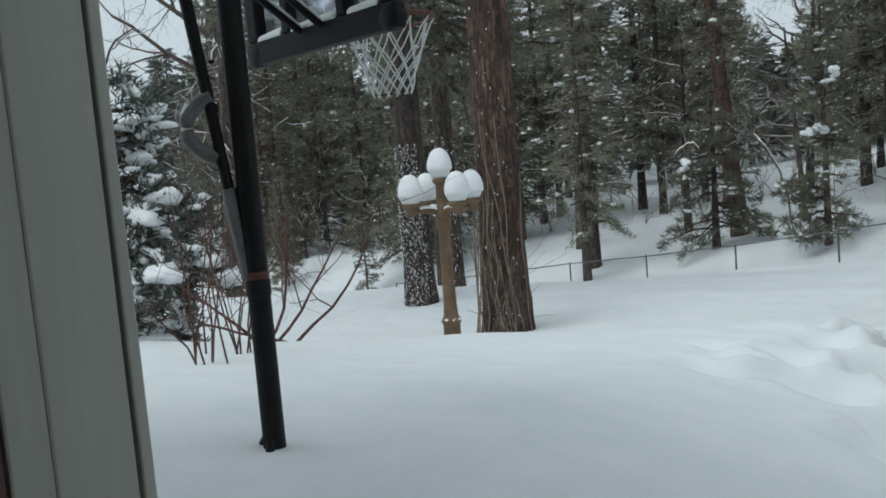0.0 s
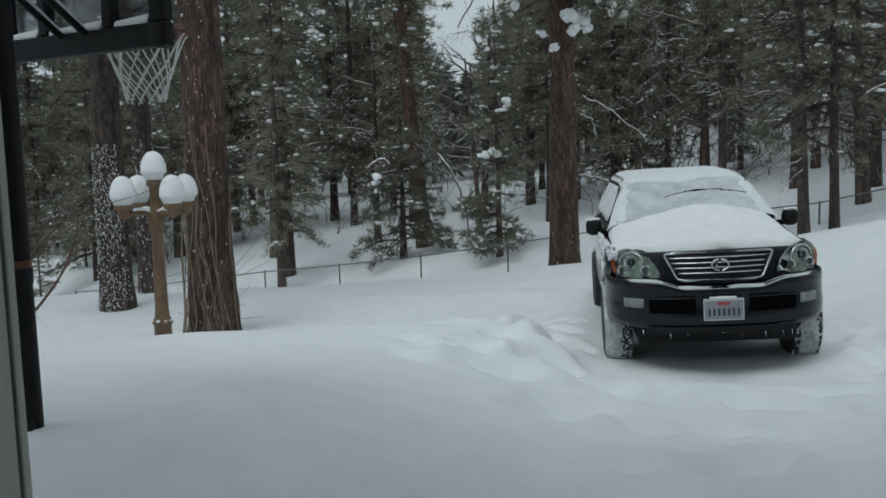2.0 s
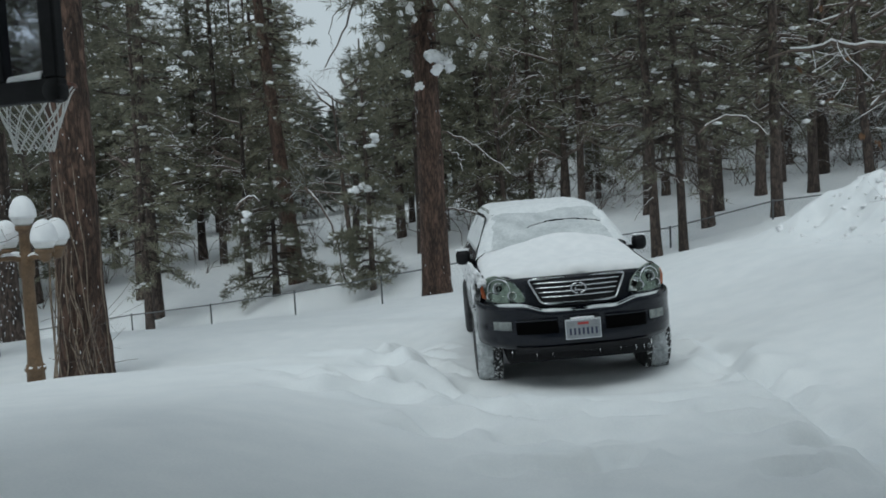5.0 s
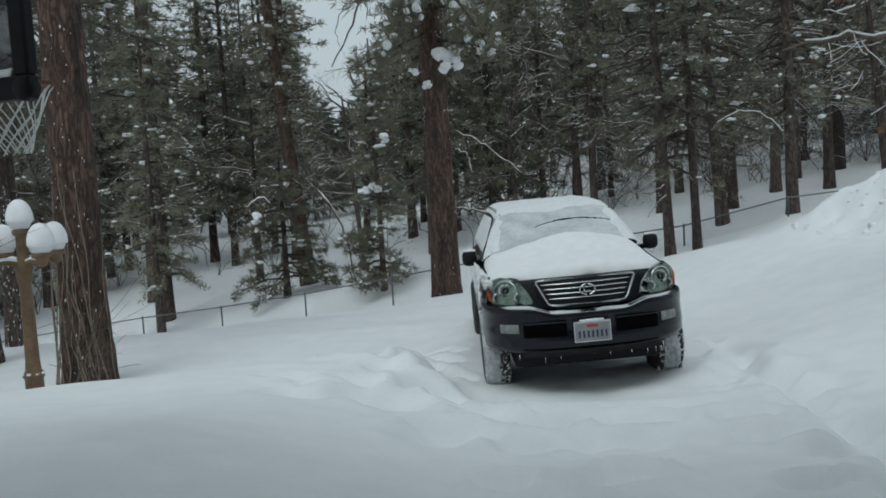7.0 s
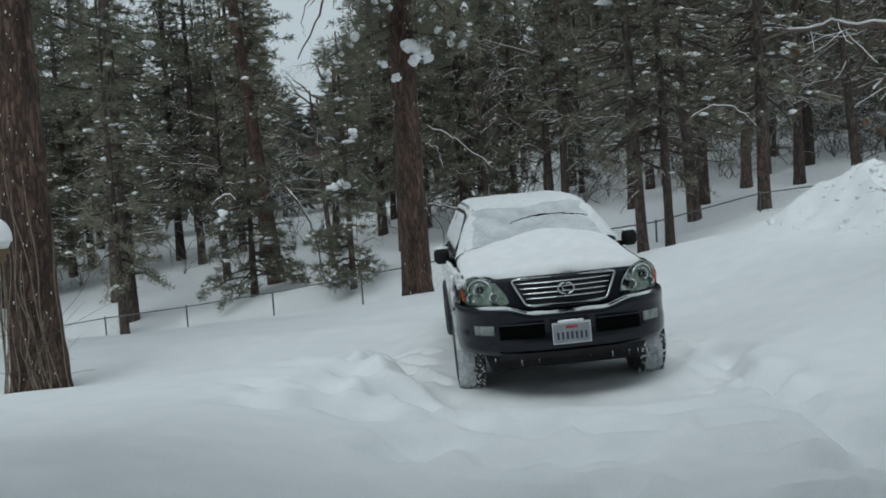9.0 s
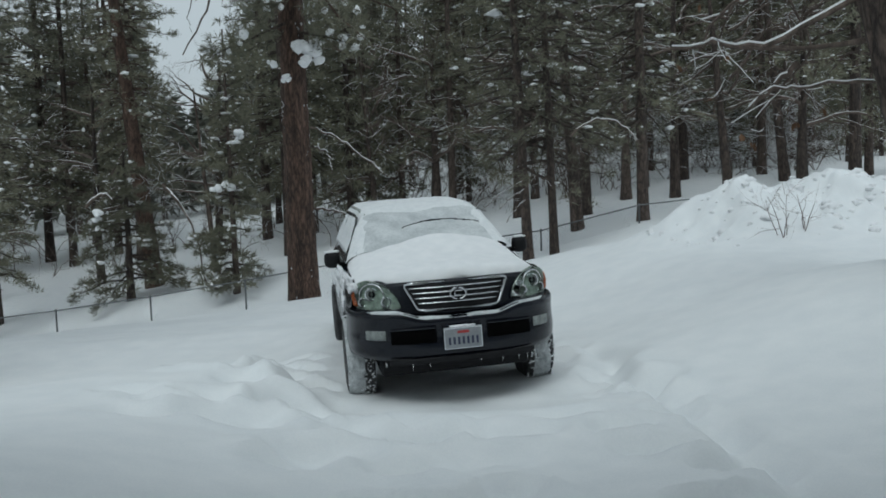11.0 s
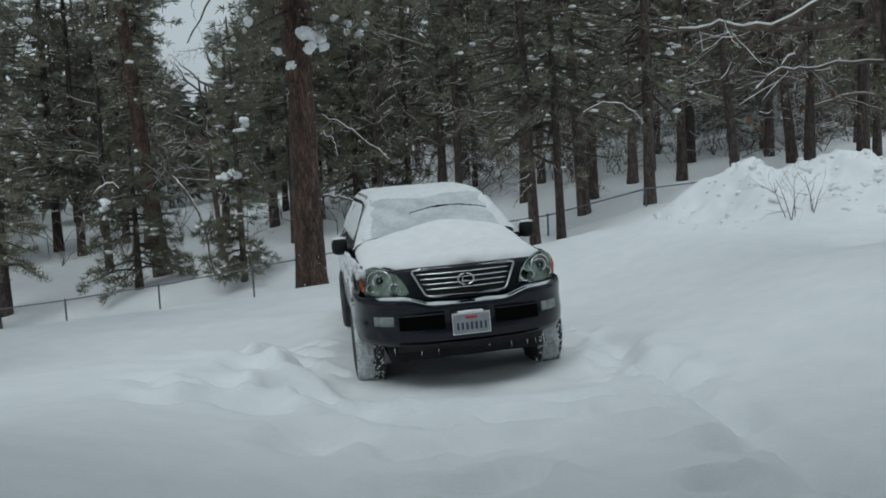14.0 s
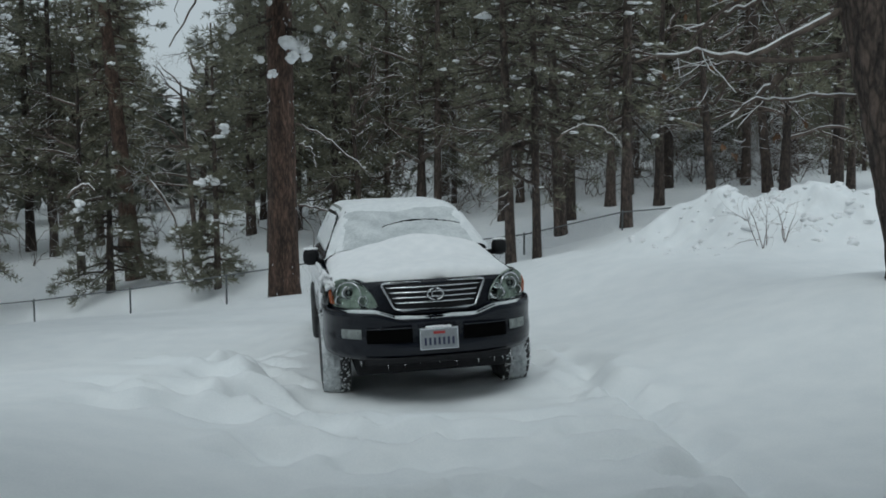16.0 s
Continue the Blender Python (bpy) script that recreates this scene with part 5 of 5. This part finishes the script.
snow_clump(-1.20, 9.45, 4.58, 0.21, 1)
snow_clump(-0.98, 9.45, 4.56, 0.20, 6)
snow_clump(-1.12, 9.42, 4.34, 0.16, 7)
snow_clump(-1.72, 9.45, 4.26, 0.10, 2)
snow_clump(-1.51, 9.45, 4.00, 0.09, 8)
snow_clump(-3.90, 21.4, 2.08, 0.24, 3)
snow_clump(-3.22, 21.5, 3.69, 0.18, 9)
snow_clump(-8.14, 23.3, 1.24, 0.20, 4)
snow_clump(-8.08, 23.3, 0.82, 0.12, 5)
pine_bough(-1.36, 9.75, 4.9, 0.8, -0.5, -0.15, 1.5, 71)
pine_bough(-1.36, 9.75, 5.1, -0.9, -0.4, -0.35, 1.7, 72)
pine_bough(-1.36, 9.75, 5.6, -0.5, -0.9, -0.2, 1.4, 73)
pine_bough(-1.36, 9.75, 5.5, 0.7, -0.8, 0.0, 1.6, 74)


def dead_limb(points, r, label, snow=True):
    p = np.array(points, float)
    t, s = np.linspace(0, 1, len(p)), np.linspace(0, 1, 14)
    q = np.stack([np.interp(s, t, p[:, c]) for c in range(3)], -1)
    q[1:-1] = (q[:-2] + 2 * q[1:-1] + q[2:]) / 4 + np.random.default_rng(int(abs(p.sum()) * 100)).normal(0, 0.02, (12, 3))
    ob = tagged(empty("dead_limb"), label, "branch")
    part("wood", tube(q, np.linspace(r, r * 0.35, 14), 7), TWIG, ob)
    if snow:
        part("snow", tube(q[1:-1] + np.array([0, 0, r * 0.85]), np.linspace(r * 0.55, r * 0.3, 12), 6), SNOW_SOFT, ob)


dead_limb([(-1.1, 9.8, 3.1), (-0.6, 9.7, 2.9), (-0.1, 9.6, 2.5), (0.35, 9.6, 2.1)], 0.022, "bare snow-lined limb drooping from a pine")
dead_limb([(-1.1, 9.8, 2.75), (-0.8, 9.6, 2.6), (-0.72, 9.5, 2.2)], 0.020, "short dead stub with snow")
dead_limb([(-1.1, 9.8, 1.55), (-0.5, 9.7, 1.45), (0.3, 9.6, 1.25)], 0.024, "bare low limb with snow on top")
dead_limb([(-1.3, 9.8, 7.6), (-2.1, 9.8, 6.7), (-2.7, 9.8, 5.8), (-3.0, 9.8, 5.2), (-3.4, 9.8, 4.5)], 0.035, "dark crooked limb hanging across the sky", False)
dead_limb([(-2.7, 9.8, 5.8), (-3.1, 9.7, 5.6), (-3.3, 9.7, 5.2), (-3.2, 9.7, 4.9)], 0.014, "dark side twig of a crooked limb", False)
dead_limb([(-1.6, 9.7, 3.0), (-1.62, 9.62, 3.4), (-1.55, 9.6, 3.6)], 0.020, "short upright stub with snow")
dead_limb([(-5.9, 23.0, 2.2), (-5.4, 22.8, 1.6), (-4.9, 22.7, 0.7), (-4.6, 22.6, -1.2)], 0.06, "leaning dead trunk lined with snow")

for n, (z, dx, dz) in enumerate(((2.35, -0.9, -0.55), (1.95, -1.2, -0.75), (1.7, -0.8, -0.5), (2.1, 0.7, -0.35), (1.45, -0.6, -0.6))):
    dead_limb([(4.56, 15.2, z), (4.56 + 0.4 * dx, 15.1 - 0.05 * n, z + 0.25 * dz), (4.56 + 0.75 * dx, 15.0, z + 0.6 * dz), (4.56 + dx, 14.95, z + dz)], 0.018, "drooping dead twig on a slim pine")
dead_limb([(-8.46, 23.3, 1.5), (-8.29, 23.3, 1.76), (-8.0, 23.3, 1.96), (-7.73, 23.3, 1.93), (-7.6, 23.4, 1.66)], 0.06, "snow-laden twig bent in an arch")
dead_limb([(4.45, 0.88, 3.80), (3.91, 1.0, 3.49), (3.61, 1.1, 3.30), (3.31, 1.2, 3.22), (3.14, 1.35, 3.26), (2.95, 1.45, 3.35), (2.72, 1.55, 3.27), (2.38, 1.7, 3.23)], 0.036, "long crooked oak limb lined with snow")
dead_limb([(4.66, 0.80, 2.80), (4.55, 1.2, 2.84), (4.24, 1.5, 2.87), (3.92, 1.5, 2.83), (3.66, 1.5, 2.87), (3.44, 1.5, 2.67)], 0.022, "thin oak limb with a ridge of snow")
dead_limb([(3.95, 1.49, 3.10), (3.72, 1.63, 2.82), (3.51, 1.74, 2.62)], 0.035, "short oak limb heaped with snow")
dead_limb([(4.3, 0.9, 4.1), (3.87, 1.54, 3.92), (3.57, 1.71, 3.84), (3.37, 1.82, 3.71), (2.94, 2.04, 3.59)], 0.03, "upper oak limb lined with snow")
dead_limb([(4.8, 12.0, 2.9), (5.1, 11.9, 3.15), (5.41, 11.82, 3.32), (5.76, 11.69, 3.24), (6.05, 11.58, 2.99), (6.3, 11.5, 2.6)], 0.026, "arching bare limb lined with snow")


def bare_tree(x, y, h, r, seed, label):
    rng = np.random.default_rng(seed)
    ob = tagged(empty("bare_tree", pose(x, y, ground_z(x, y))), label, "tree")
    part("trunk", trunk_mesh(h, r, rng, 14, 20, (rng.normal(0, 0.5), 0), 0.06), BARK_DARK, ob)
    sn = []
    for k in range(13):
        z, a, out = rng.uniform(0.28, 0.95) * h, rng.uniform(0, 6.28), []
        bare_branching(rng, (0, 0, z), (math.cos(a), math.sin(a), 0.4), rng.uniform(1.2, 2.4), r * 0.35, 3, out, sn, 0.5, 3, 0.0)
        part("limb", merge(out), TWIG, ob)
    tagged(part("snow", merge(sn), SNOW_SOFT, ob, "snow lining the limbs"), kind="stuff")
    return ob


bare_tree(-11.5, 2.0, 8, 0.14, 5, "leafless tree with tangled snow-lined branches")
bare_tree(-13.5, 6.5, 9, 0.16, 6, "leafless tree with many fine snowy branches")
OAK_A = bare_tree(10.6, 23.5, 6, 0.20, 7, "crooked leafless oak in the woods")
OAK_B = bare_tree(13.2, 20.5, 8, 0.17, 8, "leafless oak with snowy limbs behind the fence")
for n, (x, y, k) in enumerate(((8.2, 21.0, 0.9), (12.0, 22.2, 1.1), (15.0, 19.0, 1.0), (9.6, 25.6, 1.2), (6.6, 24.0, 1.0), (16.8, 23.0, 1.2), (4.0, 27.0, 1.1), (-9.6, 30.0, 1.0), (-14.0, 29.0, 1.1), (-4.9, 30.0, 1.1), (-19.5, 31.0, 1.2))):
    copy_thing((OAK_A, OAK_B)[n % 2], pose(x, y, ground_z(x, y), 0, 0, 67 * n) @ Matrix.Scale(k, 4))
bare_tree(1.5, 26.0, 7, 0.13, 9, "leafless tree in the woods behind the car")
bare_tree(-4.6, 26.5, 7, 0.12, 10, "leafless tree with fine grey twigs")


def snow_clods():
    """Broken lumps on the ploughed bank."""
    rng = np.random.default_rng(33)
    n = 340
    x = rng.uniform(5.0, 12.5, n)
    y = 7.0 - 0.28 * (x - 5.5) + rng.normal(0, 0.65, n)
    size = rng.lognormal(-2.95, 0.45, (n, 1)).clip(0.025, 0.14)
    P = np.stack([x, y, height(x, y) - 0.30 * size[:, 0]], -1)
    tagged(part("snow_clods", blobs(P, size * rng.uniform(0.6, 1.3, (n, 3)) * np.array([[1, 1, 0.7]]), rng, ICO2), SNOW_SOFT), "broken lumps of ploughed snow on the bank", "snow", kind="stuff")


snow_clods()
